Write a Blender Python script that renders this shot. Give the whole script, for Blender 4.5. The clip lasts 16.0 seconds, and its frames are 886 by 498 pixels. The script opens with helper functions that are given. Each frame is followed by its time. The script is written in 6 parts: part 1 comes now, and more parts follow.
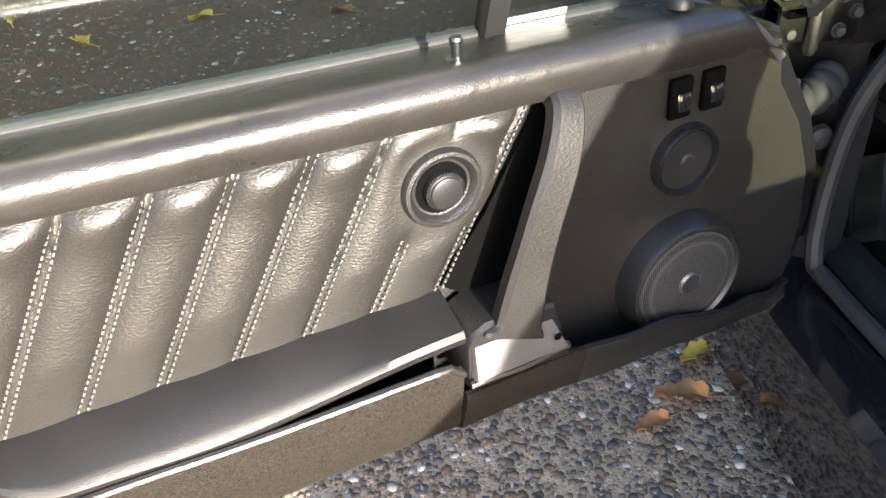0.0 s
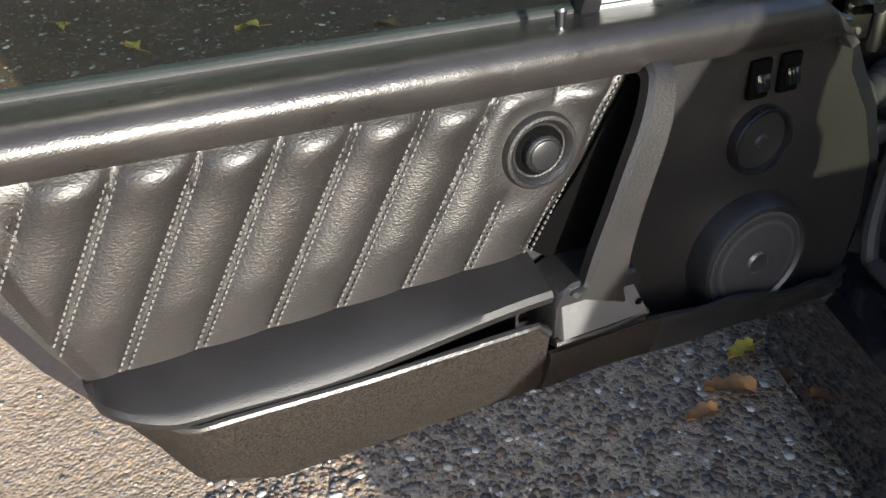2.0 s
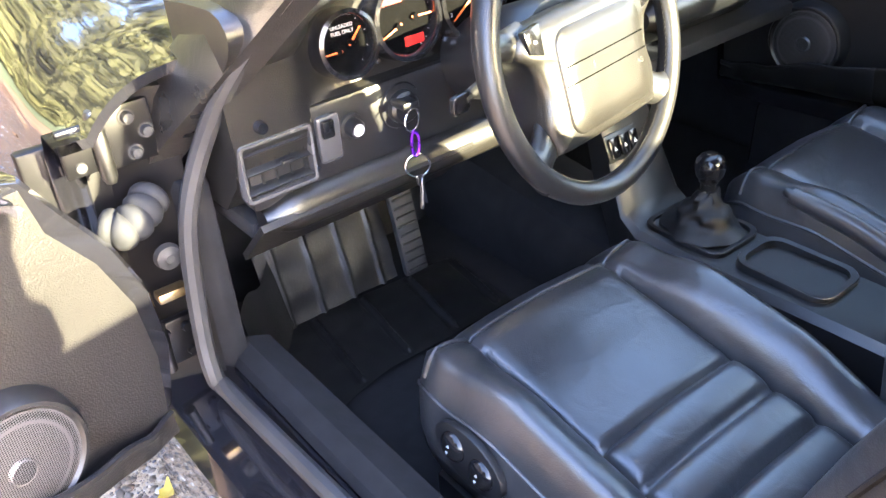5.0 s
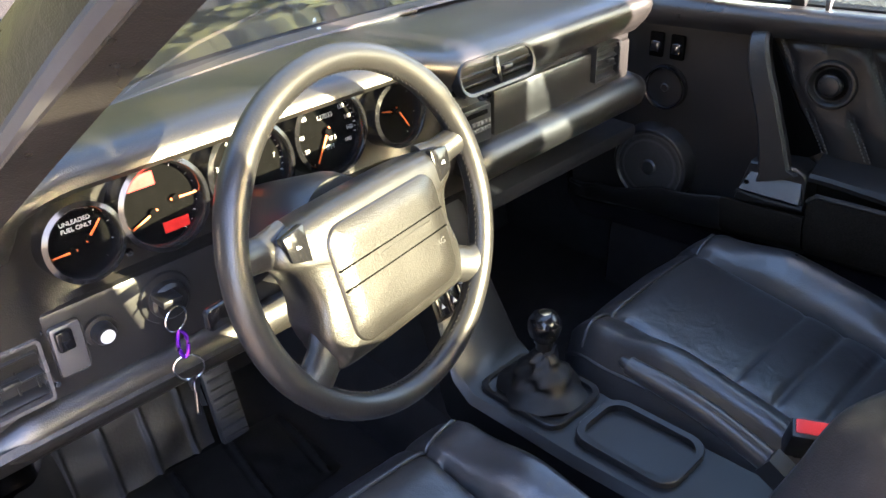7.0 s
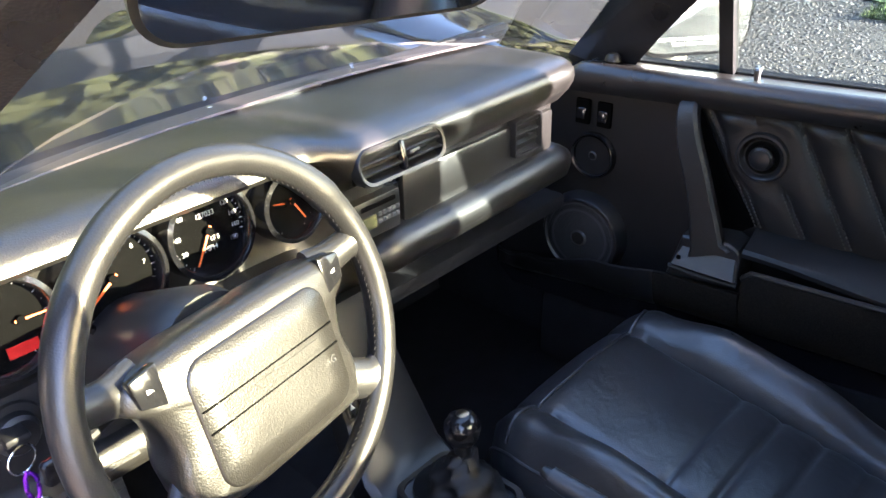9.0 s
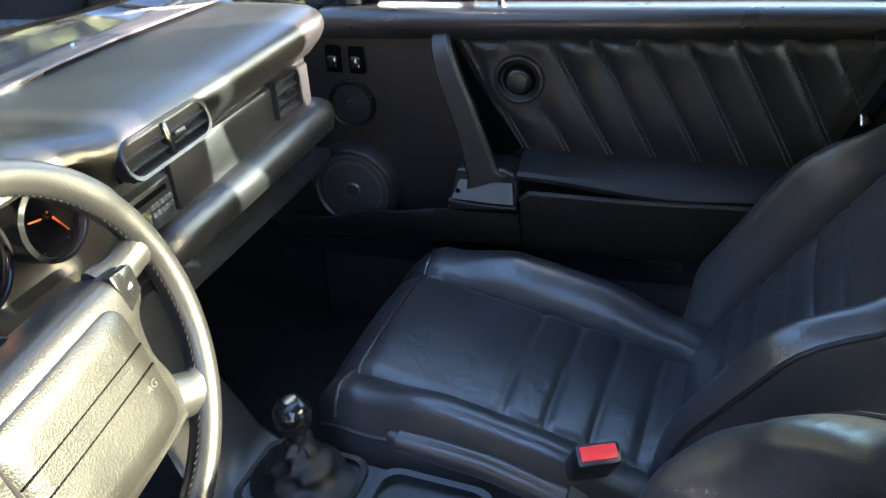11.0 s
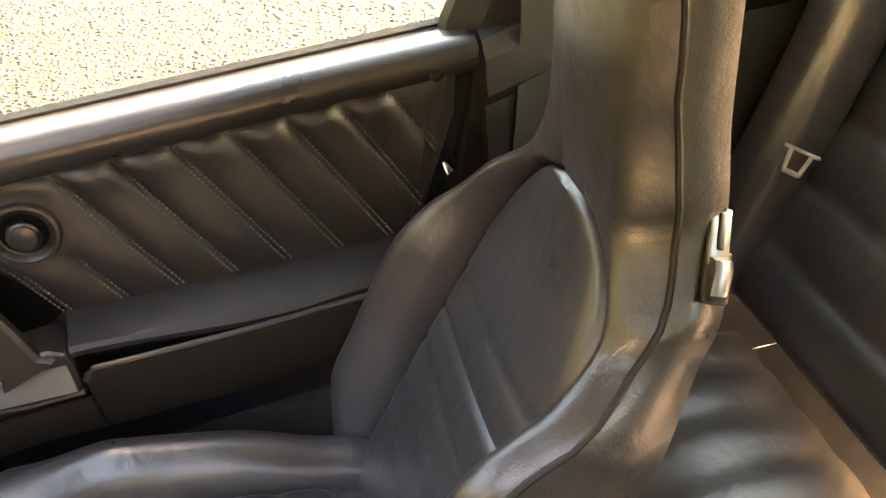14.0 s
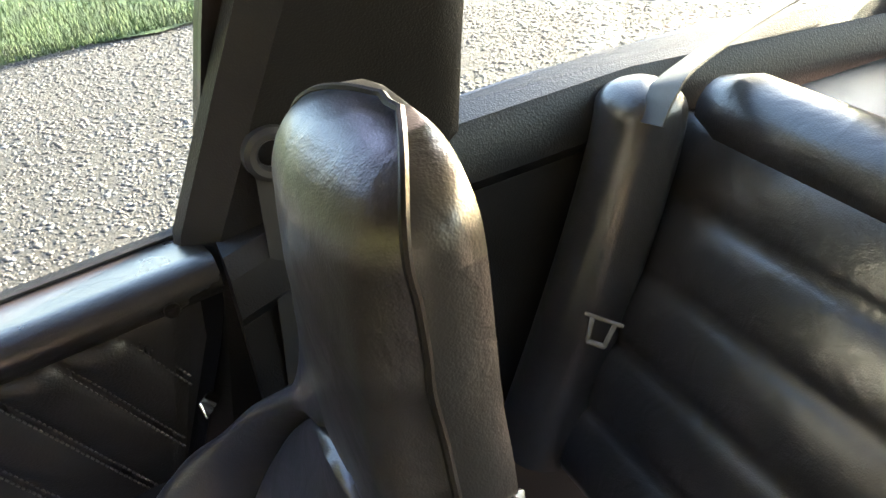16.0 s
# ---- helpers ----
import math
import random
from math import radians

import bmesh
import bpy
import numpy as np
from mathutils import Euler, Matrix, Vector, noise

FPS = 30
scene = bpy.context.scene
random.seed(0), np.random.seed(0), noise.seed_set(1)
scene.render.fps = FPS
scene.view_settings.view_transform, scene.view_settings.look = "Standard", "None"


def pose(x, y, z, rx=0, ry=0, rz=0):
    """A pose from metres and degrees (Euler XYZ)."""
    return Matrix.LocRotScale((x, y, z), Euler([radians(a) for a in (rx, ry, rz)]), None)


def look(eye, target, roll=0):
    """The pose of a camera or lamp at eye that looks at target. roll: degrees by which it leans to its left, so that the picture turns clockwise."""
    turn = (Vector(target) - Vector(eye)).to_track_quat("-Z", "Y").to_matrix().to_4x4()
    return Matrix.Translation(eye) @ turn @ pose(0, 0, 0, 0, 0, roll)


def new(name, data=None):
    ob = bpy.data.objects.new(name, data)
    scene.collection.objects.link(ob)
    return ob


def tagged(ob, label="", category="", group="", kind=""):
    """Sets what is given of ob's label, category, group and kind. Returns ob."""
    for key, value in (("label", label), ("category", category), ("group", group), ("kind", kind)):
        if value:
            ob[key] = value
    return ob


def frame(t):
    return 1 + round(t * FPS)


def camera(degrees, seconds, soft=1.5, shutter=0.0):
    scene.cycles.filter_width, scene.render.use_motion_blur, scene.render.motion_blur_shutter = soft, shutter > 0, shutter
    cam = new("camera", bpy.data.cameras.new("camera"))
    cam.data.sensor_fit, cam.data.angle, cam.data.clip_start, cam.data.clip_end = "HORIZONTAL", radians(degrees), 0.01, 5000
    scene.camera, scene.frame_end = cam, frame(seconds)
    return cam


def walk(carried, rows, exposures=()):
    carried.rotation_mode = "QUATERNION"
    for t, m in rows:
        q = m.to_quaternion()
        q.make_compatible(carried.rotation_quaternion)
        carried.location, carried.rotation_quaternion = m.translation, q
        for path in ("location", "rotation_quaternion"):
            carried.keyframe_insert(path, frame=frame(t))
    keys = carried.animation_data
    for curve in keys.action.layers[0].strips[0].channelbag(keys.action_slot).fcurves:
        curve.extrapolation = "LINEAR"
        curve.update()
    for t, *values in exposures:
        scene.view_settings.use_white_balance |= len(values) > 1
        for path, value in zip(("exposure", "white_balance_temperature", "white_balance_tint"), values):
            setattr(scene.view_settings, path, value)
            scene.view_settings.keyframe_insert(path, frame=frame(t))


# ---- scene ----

cam = camera(55.0, 16.0)
PATH = [
    (0, (-1.361, -0.38, 1.072), (-1.166, 1.23, -0.099), -4.3),
    (0.5, (-1.384, -0.392, 1.051), (-1.382, 1.225, -0.126), -3.2),
    (1, (-1.421, -0.42, 1.043), (-1.474, 1.208, -0.118), -3.2),
    (1.5, (-1.467, -0.438, 1.045), (-1.455, 1.202, -0.1), -3.5),
    (2, (-1.454, -0.444, 1.048), (-1.276, 1.208, -0.066), -3.0),
    (2.5, (-1.408, -0.437, 1.055), (-1.046, 1.202, -0.033), -2.5),
    (3, (-1.347, -0.421, 1.062), (-0.803, 1.177, -0.01), -2.9),
    (3.5, (-1.264, -0.407, 1.065), (-0.541, 1.116, -0.01), -3.7),
    (4, (-1.181, -0.406, 1.066), (-0.306, 1.03, -0.016), -4.3),
    (4.5, (-1.085, -0.407, 1.075), (-0.13, 0.981, -0.003), -4.1),
    (5, (-1.01, -0.409, 1.073), (-0.005, 0.937, -0.012), -4.1),
    (5.2, (-0.99, -0.405, 1.071), (0.062, 0.906, -0.013), -4.5),
    (7.3, (-0.723, -0.334, 1.143), (0.496, 0.916, 0.167), -2.3),
    (7.5, (-0.702, -0.34, 1.147), (0.515, 0.92, 0.182), -2.6),
    (8, (-0.665, -0.348, 1.156), (0.551, 0.931, 0.214), -1.9),
    (8.2, (-0.654, -0.345, 1.159), (0.563, 0.937, 0.224), -1.6),
    (10.3, (-0.603, -0.215, 1.158), (0.887, 0.642, 0.136), -2.5),
    (10.5, (-0.602, -0.22, 1.164), (0.9, 0.589, 0.119), -2.7),
    (11, (-0.614, -0.2, 1.15), (0.954, 0.44, 0.088), -3.1),
    (11.5, (-0.561, -0.192, 1.13), (1.015, 0.32, 0.01), -4.1),
    (12, (-0.504, -0.179, 1.117), (1.087, 0.158, -0.047), -4.7),
    (12.5, (-0.461, -0.149, 1.113), (1.166, -0.072, -0.047), -4.1),
    (13, (-0.417, -0.123, 1.115), (1.211, -0.205, -0.043), -5.0),
    (13.5, (-0.345, -0.154, 1.137), (1.295, -0.359, 0.012), -4.5),
    (14, (-0.299, -0.181, 1.154), (1.333, -0.441, 0.027), -5.8),
    (14.5, (-0.249, -0.222, 1.174), (1.409, -0.49, 0.087), -6.8),
    (15, (-0.197, -0.262, 1.196), (1.459, -0.583, 0.12), -7.4),
    (15.5, (-0.155, -0.305, 1.206), (1.479, -0.775, 0.153), -7.3),
    (16, (-0.119, -0.336, 1.212), (1.468, -0.96, 0.167), -7.5),
]
EXPOSURES = [(0.0, 2.85, 5700, 12), (0.7, 2.15, 5600, 13), (1.5, 1.6, 5400, 13), (2.0, 1.7, 5400, 11), (2.5, 2.15, 5400, 11), (3.5, 3.15, 5500, 13), (4.0, 4.1, 5700, 16), (4.5, 5.42, 5600, 21), (5.0, 5.37, 5900, 24), (7.3, 4.6, 5900, 25), (8.2, 4.62, 5850, 26), (10.3, 4.42, 5250, 24), (11.0, 4.75, 5450, 20), (12.0, 6.15, 5600, 20), (12.5, 6.6, 5850, 15), (13.0, 6.95, 7800, 24), (13.5, 6.9, 9600, 28), (14.0, 6.0, 9600, 29), (14.5, 6.2, 9300, 30), (15.5, 5.6, 7000, 32), (16.0, 5.05, 6400, 27)]
walk(cam, [(t, look(eye, target, roll)) for t, eye, target, roll in PATH], EXPOSURES)

# ---- world and sun ----
SUN_AZIMUTH, SUN_HEIGHT = 20.0, 12.5  # degrees from straight behind the car towards its right side, and above the horizon
world = bpy.data.worlds.new("sky")
scene.world = world
world.use_nodes = True
sky = world.node_tree.nodes.new("ShaderNodeTexSky")
sky.sky_type = "NISHITA"
sky.sun_disc = False
sky.sun_elevation = radians(SUN_HEIGHT)
sky.sun_rotation = radians(180 - SUN_AZIMUTH)
sky.air_density, sky.dust_density, sky.ozone_density = 0.8, 2.5, 0.6
world.node_tree.links.new(sky.outputs["Color"], world.node_tree.nodes["Background"].inputs["Color"])
world.node_tree.nodes["Background"].inputs["Strength"].default_value = 0.15
az, el = radians(SUN_AZIMUTH), radians(SUN_HEIGHT)
sun_way = Vector((math.sin(az) * math.cos(el), -math.cos(az) * math.cos(el), math.sin(el)))
lamp = bpy.data.lights.new("sun", "SUN")
lamp.energy, lamp.angle, lamp.color = 5.0, radians(0.5), (1.0, 0.86, 0.64)
new("sun", lamp).matrix_world = look(sun_way * 30, (0, 0, 0))

# ---- small mesh tools ----
def mesh_object(name, bm, material, smooth=35):
    me = bpy.data.meshes.new(name)
    bmesh.ops.recalc_face_normals(bm, faces=bm.faces)
    bm.to_mesh(me)
    bm.free()
    if smooth:
        for p in me.polygons:
            p.use_smooth = True
        me.set_sharp_from_angle(angle=radians(smooth))
    if material:
        me.materials.append(material)
    return new(name, me)


def part(name, bm, material, parent, label="", smooth=35):
    ob = mesh_object(name, bm, material, smooth)
    ob.parent = parent
    if label:
        ob["label"] = label
    return ob


def thing(name, label, category, group="", m=None):
    ob = new(name)
    ob.empty_display_size = 0.1
    if m is not None:
        ob.matrix_world = m
    return tagged(ob, label, category, group)


def put_faces(bm, rings, closed=True, caps=True):
    rows = [[bm.verts.new(p) for p in ring] for ring in rings]
    n = len(rows[0])
    for a, b in zip(rows, rows[1:]):
        for i in range(n if closed else n - 1):
            j = (i + 1) % n
            try:
                bm.faces.new((a[i], a[j], b[j], b[i]))
            except ValueError:
                pass
    if caps and closed:
        for row in (rows[0], rows[-1]):
            try:
                bm.faces.new(row)
            except ValueError:
                pass
    return bm


def loft(rings, closed=True, caps=True):
    return put_faces(bmesh.new(), rings, closed, caps)


def box(c, size, bevel=0.0, m=None, bm=None, segments=2):
    b = bmesh.new()
    bmesh.ops.create_cube(b, size=1.0)
    bmesh.ops.scale(b, vec=size, verts=b.verts)
    if bevel:
        bmesh.ops.bevel(b, geom=b.edges[:], offset=bevel, segments=segments, affect="EDGES", profile=0.5)
    mat = Matrix.Translation(c) @ (m if m is not None else Matrix.Identity(4))
    bmesh.ops.transform(b, matrix=mat, verts=b.verts)
    if bm is None:
        return b
    return join(bm, b)


def join(bm, other):
    me = bpy.data.meshes.new("t")
    other.to_mesh(me)
    other.free()
    bm.from_mesh(me)
    bpy.data.meshes.remove(me)
    return bm


def smooth_path(points, n=8):
    """Catmull-Rom through the points."""
    p = [Vector(q) for q in points]
    p = [p[0] * 2 - p[1]] + p + [p[-1] * 2 - p[-2]]
    out = []
    for a, b, c, d in zip(p, p[1:], p[2:], p[3:]):
        for i in range(n):
            t = i / n
            out.append(0.5 * ((2 * b) + (c - a) * t + (2 * a - 5 * b + 4 * c - d) * t * t + (3 * b - a - 3 * c + d) * t ** 3))
    out.append(p[-2])
    return out


def sweep(points, profile, closed=False, up=(0, 0, 1), caps=True):
    """A profile of (side, up) carried along the points; radii may change by a function of 0..1."""
    pts = [Vector(q) for q in points]
    rings, n = [], len(pts)
    for i, p in enumerate(pts):
        if closed:
            t = (pts[(i + 1) % n] - pts[i - 1]).normalized()
        else:
            t = (pts[min(i + 1, n - 1)] - pts[max(i - 1, 0)]).normalized()
        side = t.cross(Vector(up))
        side = side.normalized() if side.length > 1e-5 else t.orthogonal().normalized()
        top = side.cross(t)
        shape = profile(i / max(n - 1, 1)) if callable(profile) else profile
        rings.append([p + side * a + top * b for a, b in shape])
    if closed:
        rings.append(rings[0])
    bm = loft(rings, True, caps and not closed)
    if closed:
        bmesh.ops.remove_doubles(bm, verts=bm.verts, dist=1e-6)
    return bm


def circle(r, n=12, rx=None):
    return [((rx or r) * math.cos(2 * math.pi * i / n), r * math.sin(2 * math.pi * i / n)) for i in range(n)]


def tube(points, r, n=10, closed=False, up=(0, 0, 1)):
    return sweep(points, circle(r, n), closed, up)


def lathe(profile, m=None, n=32):
    """A turned shape about local z from (radius, height) pairs."""
    rings = []
    for i in range(n):
        a = 2 * math.pi * i / n
        rings.append([Vector((r * math.cos(a), r * math.sin(a), h)) for r, h in profile])
    rings.append(rings[0])
    bm = loft(rings, False, False)
    bmesh.ops.remove_doubles(bm, verts=bm.verts, dist=1e-6)
    if m is not None:
        bmesh.ops.transform(bm, matrix=m, verts=bm.verts)
    return bm


def plate(outline, thick, m=None, bevel=0.0, segments=2):
    """A flat outline in local x, y with a thickness along z."""
    bm = bmesh.new()
    face = bm.faces.new([bm.verts.new((x, y, 0)) for x, y in outline])
    got = bmesh.ops.extrude_face_region(bm, geom=[face])
    bmesh.ops.translate(bm, vec=(0, 0, thick), verts=[v for v in got["geom"] if isinstance(v, bmesh.types.BMVert)])
    bmesh.ops.recalc_face_normals(bm, faces=bm.faces)
    if bevel:
        bmesh.ops.bevel(bm, geom=bm.edges[:], offset=bevel, segments=segments, affect="EDGES", profile=0.5)
    if m is not None:
        bmesh.ops.transform(bm, matrix=m, verts=bm.verts)
    return bm


def round_rect(w, h, r, n=5):
    out = []
    for cx, cy, a0 in ((w / 2 - r, h / 2 - r, 0), (-w / 2 + r, h / 2 - r, 90), (-w / 2 + r, -h / 2 + r, 180), (w / 2 - r, -h / 2 + r, 270)):
        for i in range(n + 1):
            a = radians(a0 + 90 * i / n)
            out.append((cx + r * math.cos(a), cy + r * math.sin(a)))
    return out


def basis(origin, x, y):
    """A pose from an origin, a local x axis and a rough local y axis."""
    x = Vector(x).normalized()
    z = x.cross(Vector(y)).normalized()
    y = z.cross(x)
    m = Matrix((x, y, z)).transposed().to_4x4()
    m.translation = Vector(origin)
    return m


def lerp(a, b, t):
    return a + (b - a) * t


def table(x, pairs):
    """Smooth value at x from (x, value) pairs."""
    if x <= pairs[0][0]:
        return pairs[0][1]
    for (x0, v0), (x1, v1) in zip(pairs, pairs[1:]):
        if x <= x1:
            t = (x - x0) / (x1 - x0)
            return lerp(v0, v1, t * t * (3 - 2 * t))
    return pairs[-1][1]


# ---- materials ----
def material(name, color, rough, metal=0.0, grain=None, bump=0.0, vary=0.0, vary_scale=6.0, spec=0.5, coat=0.0, sheen=0.0, wear=0.0, wrinkle=0.0, stretch=None):
    """A plain surface with two scales of change: a fine grain that gives relief and a broad one that shifts tone and gloss."""
    m = bpy.data.materials.new(name)
    m.use_nodes = True
    nt = m.node_tree
    bs = nt.nodes["Principled BSDF"]
    bs.inputs["Base Color"].default_value = (*color, 1)
    bs.inputs["Roughness"].default_value = rough
    bs.inputs["Metallic"].default_value = metal
    bs.inputs["Specular IOR Level"].default_value = spec
    bs.inputs["Coat Weight"].default_value = coat
    bs.inputs["Sheen Weight"].default_value = sheen
    co = nt.nodes.new("ShaderNodeTexCoord")
    if vary:
        big = nt.nodes.new("ShaderNodeTexNoise")
        big.inputs["Scale"].default_value = vary_scale
        big.inputs["Detail"].default_value = 5
        nt.links.new(co.outputs["Object"], big.inputs["Vector"])
        ramp = nt.nodes.new("ShaderNodeMapRange")
        ramp.inputs["From Min"].default_value, ramp.inputs["From Max"].default_value = 0.25, 0.75
        ramp.inputs["To Min"].default_value, ramp.inputs["To Max"].default_value = 1 - vary, 1 + vary
        nt.links.new(big.outputs["Fac"], ramp.inputs["Value"])
        mul = nt.nodes.new("ShaderNodeVectorMath")
        mul.operation = "SCALE"
        mul.inputs[0].default_value = color
        nt.links.new(ramp.outputs["Result"], mul.inputs["Scale"])
        nt.links.new(mul.outputs["Vector"], bs.inputs["Base Color"])
        ro = nt.nodes.new("ShaderNodeMapRange")
        ro.inputs["From Min"].default_value, ro.inputs["From Max"].default_value = 0.2, 0.8
        ro.inputs["To Min"].default_value, ro.inputs["To Max"].default_value = max(rough - 0.03 - wear, 0.03), min(rough + 0.03, 1)
        nt.links.new(big.outputs["Fac"], ro.inputs["Value"])
        nt.links.new(ro.outputs["Result"], bs.inputs["Roughness"])
    if grain:
        kind, scale = grain
        if kind == "pebble":
            tex = nt.nodes.new("ShaderNodeTexVoronoi")
            tex.feature = "SMOOTH_F1"
            tex.inputs["Scale"].default_value = scale
            out = tex.outputs["Distance"]
        else:
            tex = nt.nodes.new("ShaderNodeTexNoise")
            tex.inputs["Scale"].default_value = scale
            tex.inputs["Detail"].default_value = 3
            out = tex.outputs["Fac"]
        if stretch:
            mp = nt.nodes.new("ShaderNodeMapping")
            mp.inputs["Scale"].default_value = stretch
            wb = nt.nodes.new("ShaderNodeTexNoise")
            wb.inputs["Scale"].default_value = 120
            off = nt.nodes.new("ShaderNodeVectorMath")
            off.operation = "MULTIPLY_ADD"
            off.inputs[1].default_value = (0.006, 0.006, 0.006)
            nt.links.new(co.outputs["Object"], wb.inputs["Vector"])
            nt.links.new(wb.outputs["Color"], off.inputs[0])
            nt.links.new(co.outputs["Object"], off.inputs[2])
            nt.links.new(off.outputs["Vector"], mp.inputs["Vector"])
            nt.links.new(mp.outputs["Vector"], tex.inputs["Vector"])
        else:
            nt.links.new(co.outputs["Object"], tex.inputs["Vector"])
        bp = nt.nodes.new("ShaderNodeBump")
        bp.inputs["Strength"].default_value = bump
        bp.inputs["Distance"].default_value = 0.001
        nt.links.new(out, bp.inputs["Height"])
        nt.links.new(bp.outputs["Normal"], bs.inputs["Normal"])
        if wrinkle:
            wr = nt.nodes.new("ShaderNodeTexNoise")
            wr.inputs["Scale"].default_value = 26
            wr.inputs["Detail"].default_value = 2
            wr.inputs["Distortion"].default_value = 0.8
            nt.links.new(co.outputs["Object"], wr.inputs["Vector"])
            b2 = nt.nodes.new("ShaderNodeBump")
            b2.inputs["Strength"].default_value = wrinkle
            b2.inputs["Distance"].default_value = 0.004
            nt.links.new(wr.outputs["Fac"], b2.inputs["Height"])
            nt.links.new(b2.outputs["Normal"], bp.inputs["Normal"])
    return m


LEATHER = material("black_leather", (0.028, 0.0275, 0.029), 0.34, grain=("pebble", 620), bump=0.22, vary=0.18, vary_scale=11, wear=0.05, wrinkle=0.38, spec=0.85)
DOOR_LEATHER = material("black_door_leather", (0.0110, 0.0099, 0.0091), 0.44, grain=("pebble", 520), bump=0.38, vary=0.2, vary_scale=9, stretch=(0.55, 1.0, 1.15))
VINYL = material("black_vinyl", (0.0095, 0.0090, 0.0090), 0.42, grain=("pebble", 520), bump=0.45, vary=0.2, vary_scale=8)
TRIM = material("padded_trim", (0.014, 0.0128, 0.0120), 0.33, grain=("pebble", 620), bump=0.2, vary=0.3, vary_scale=14, wear=0.06, wrinkle=0.3)
RIM = material("rim_leather", (0.013, 0.0128, 0.013), 0.33, grain=("pebble", 600), bump=0.15, vary=0.15, vary_scale=12)
DASH = material("dash_vinyl", (0.0105, 0.0098, 0.0088), 0.36, grain=("pebble", 700), bump=0.25, vary=0.2, vary_scale=9, wear=0.05, spec=0.6)
PLASTIC = material("black_plastic", (0.0105, 0.0105, 0.011), 0.36, grain=("noise", 700), bump=0.1, vary=0.15, vary_scale=12)
GLOSS = material("gloss_plastic", (0.008, 0.008, 0.009), 0.14, vary=0.1, vary_scale=20)
RUBBER = material("rubber", (0.022, 0.022, 0.023), 0.6, grain=("noise", 300), bump=0.2, vary=0.25, vary_scale=14)
CARPET = material("carpet", (0.0145, 0.0122, 0.0100), 0.95, grain=("noise", 600), bump=1.0, vary=0.85, vary_scale=420, spec=0.1)
DARK_CARPET = material("dark_carpet", (0.014, 0.014, 0.015), 0.95, grain=("noise", 800), bump=1.0, vary=0.3, vary_scale=30, spec=0.2)
PAINT = material("black_paint", (0.008, 0.008, 0.010), 0.10, coat=1.0, vary=0.1, vary_scale=3)
# black paint, darkened and dulled for shade that nothing casts on the jamb
JAMB = material("shaded_jamb_black", (0.0035, 0.0035, 0.004), 0.42, spec=0.2, vary=0.3, vary_scale=16)
CHROME = material("chrome", (0.75, 0.75, 0.77), 0.12, metal=1.0, vary=0.1, vary_scale=40)
STEEL = material("steel", (0.20, 0.20, 0.205), 0.32, metal=1.0, vary=0.25, vary_scale=30)
THREAD = material("grey_thread", (0.068, 0.064, 0.059), 0.7, vary=0.2, vary_scale=60)
RED = material("red_plastic", (0.65, 0.03, 0.03), 0.35, vary=0.1)
ORANGE = material("orange_needle", (0.85, 0.14, 0.02), 0.5)
WHITE = material("white_marks", (0.45, 0.45, 0.44), 0.6)
DIAL = material("dial_black", (0.0016, 0.0016, 0.0016), 0.8, spec=0.03)
LID = material("lid_leather", (0.0085, 0.0080, 0.0080), 0.48, spec=0.36, grain=("pebble", 800), bump=0.2, vary=0.3, vary_scale=12)
SATIN = material("satin_grey", (0.060, 0.058, 0.058), 0.26, metal=0.0, vary=0.15, vary_scale=25, grain=("noise", 500), bump=0.1)
# unseen lining; the pale colour is chosen to bounce light into the cabin
LINING = material("headlining", (0.36, 0.35, 0.33), 0.9, grain=("noise", 300), bump=0.4, vary=0.1)
PURPLE = material("purple_metal", (0.22, 0.03, 0.55), 0.25, metal=0.8)
BLUE_GREY = material("grey_rubber", (0.016, 0.017, 0.020), 0.72, spec=0.25, vary=0.2, vary_scale=30)
BRASS = material("brass", (0.55, 0.40, 0.22), 0.35, metal=1.0, vary=0.3, vary_scale=60)


def glass(name, color=(1, 1, 1), rough=0.0):
    m = bpy.data.materials.new(name)
    m.use_nodes = True
    b = m.node_tree.nodes["Principled BSDF"]
    b.inputs["Base Color"].default_value = (*color, 1)
    b.inputs["Roughness"].default_value = rough
    b.inputs["IOR"].default_value = 1.45
    b.inputs["Transmission Weight"].default_value = 1.0
    return m


def thin_glass(name, tint, least=0.10, most=0.95):
    """Thin sheet: clear, tinted, with a mirror sheen that grows at grazing angles."""
    m = bpy.data.materials.new(name)
    m.use_nodes = True
    nt = m.node_tree
    nt.nodes.remove(nt.nodes["Principled BSDF"])
    tr = nt.nodes.new("ShaderNodeBsdfTransparent")
    tr.inputs["Color"].default_value = (*tint, 1)
    gl = nt.nodes.new("ShaderNodeBsdfGlossy")
    gl.inputs["Roughness"].default_value = 0.02
    lw = nt.nodes.new("ShaderNodeLayerWeight")
    lw.inputs["Blend"].default_value = 0.5
    pw = nt.nodes.new("ShaderNodeMath")
    pw.operation, pw.inputs[1].default_value = "POWER", 2.7
    nt.links.new(lw.outputs["Facing"], pw.inputs[0])
    fr = nt.nodes.new("ShaderNodeMapRange")
    fr.inputs["To Min"].default_value, fr.inputs["To Max"].default_value = least, most
    nt.links.new(pw.outputs["Value"], fr.inputs["Value"])
    mix = nt.nodes.new("ShaderNodeMixShader")
    nt.links.new(fr.outputs["Result"], mix.inputs["Fac"])
    nt.links.new(tr.outputs["BSDF"], mix.inputs[1])
    nt.links.new(gl.outputs["BSDF"], mix.inputs[2])
    nt.links.new(mix.outputs["Shader"], nt.nodes["Material Output"].inputs["Surface"])
    return m


REAR_PANE = thin_glass("rear_glass", (0.64, 0.67, 0.47))
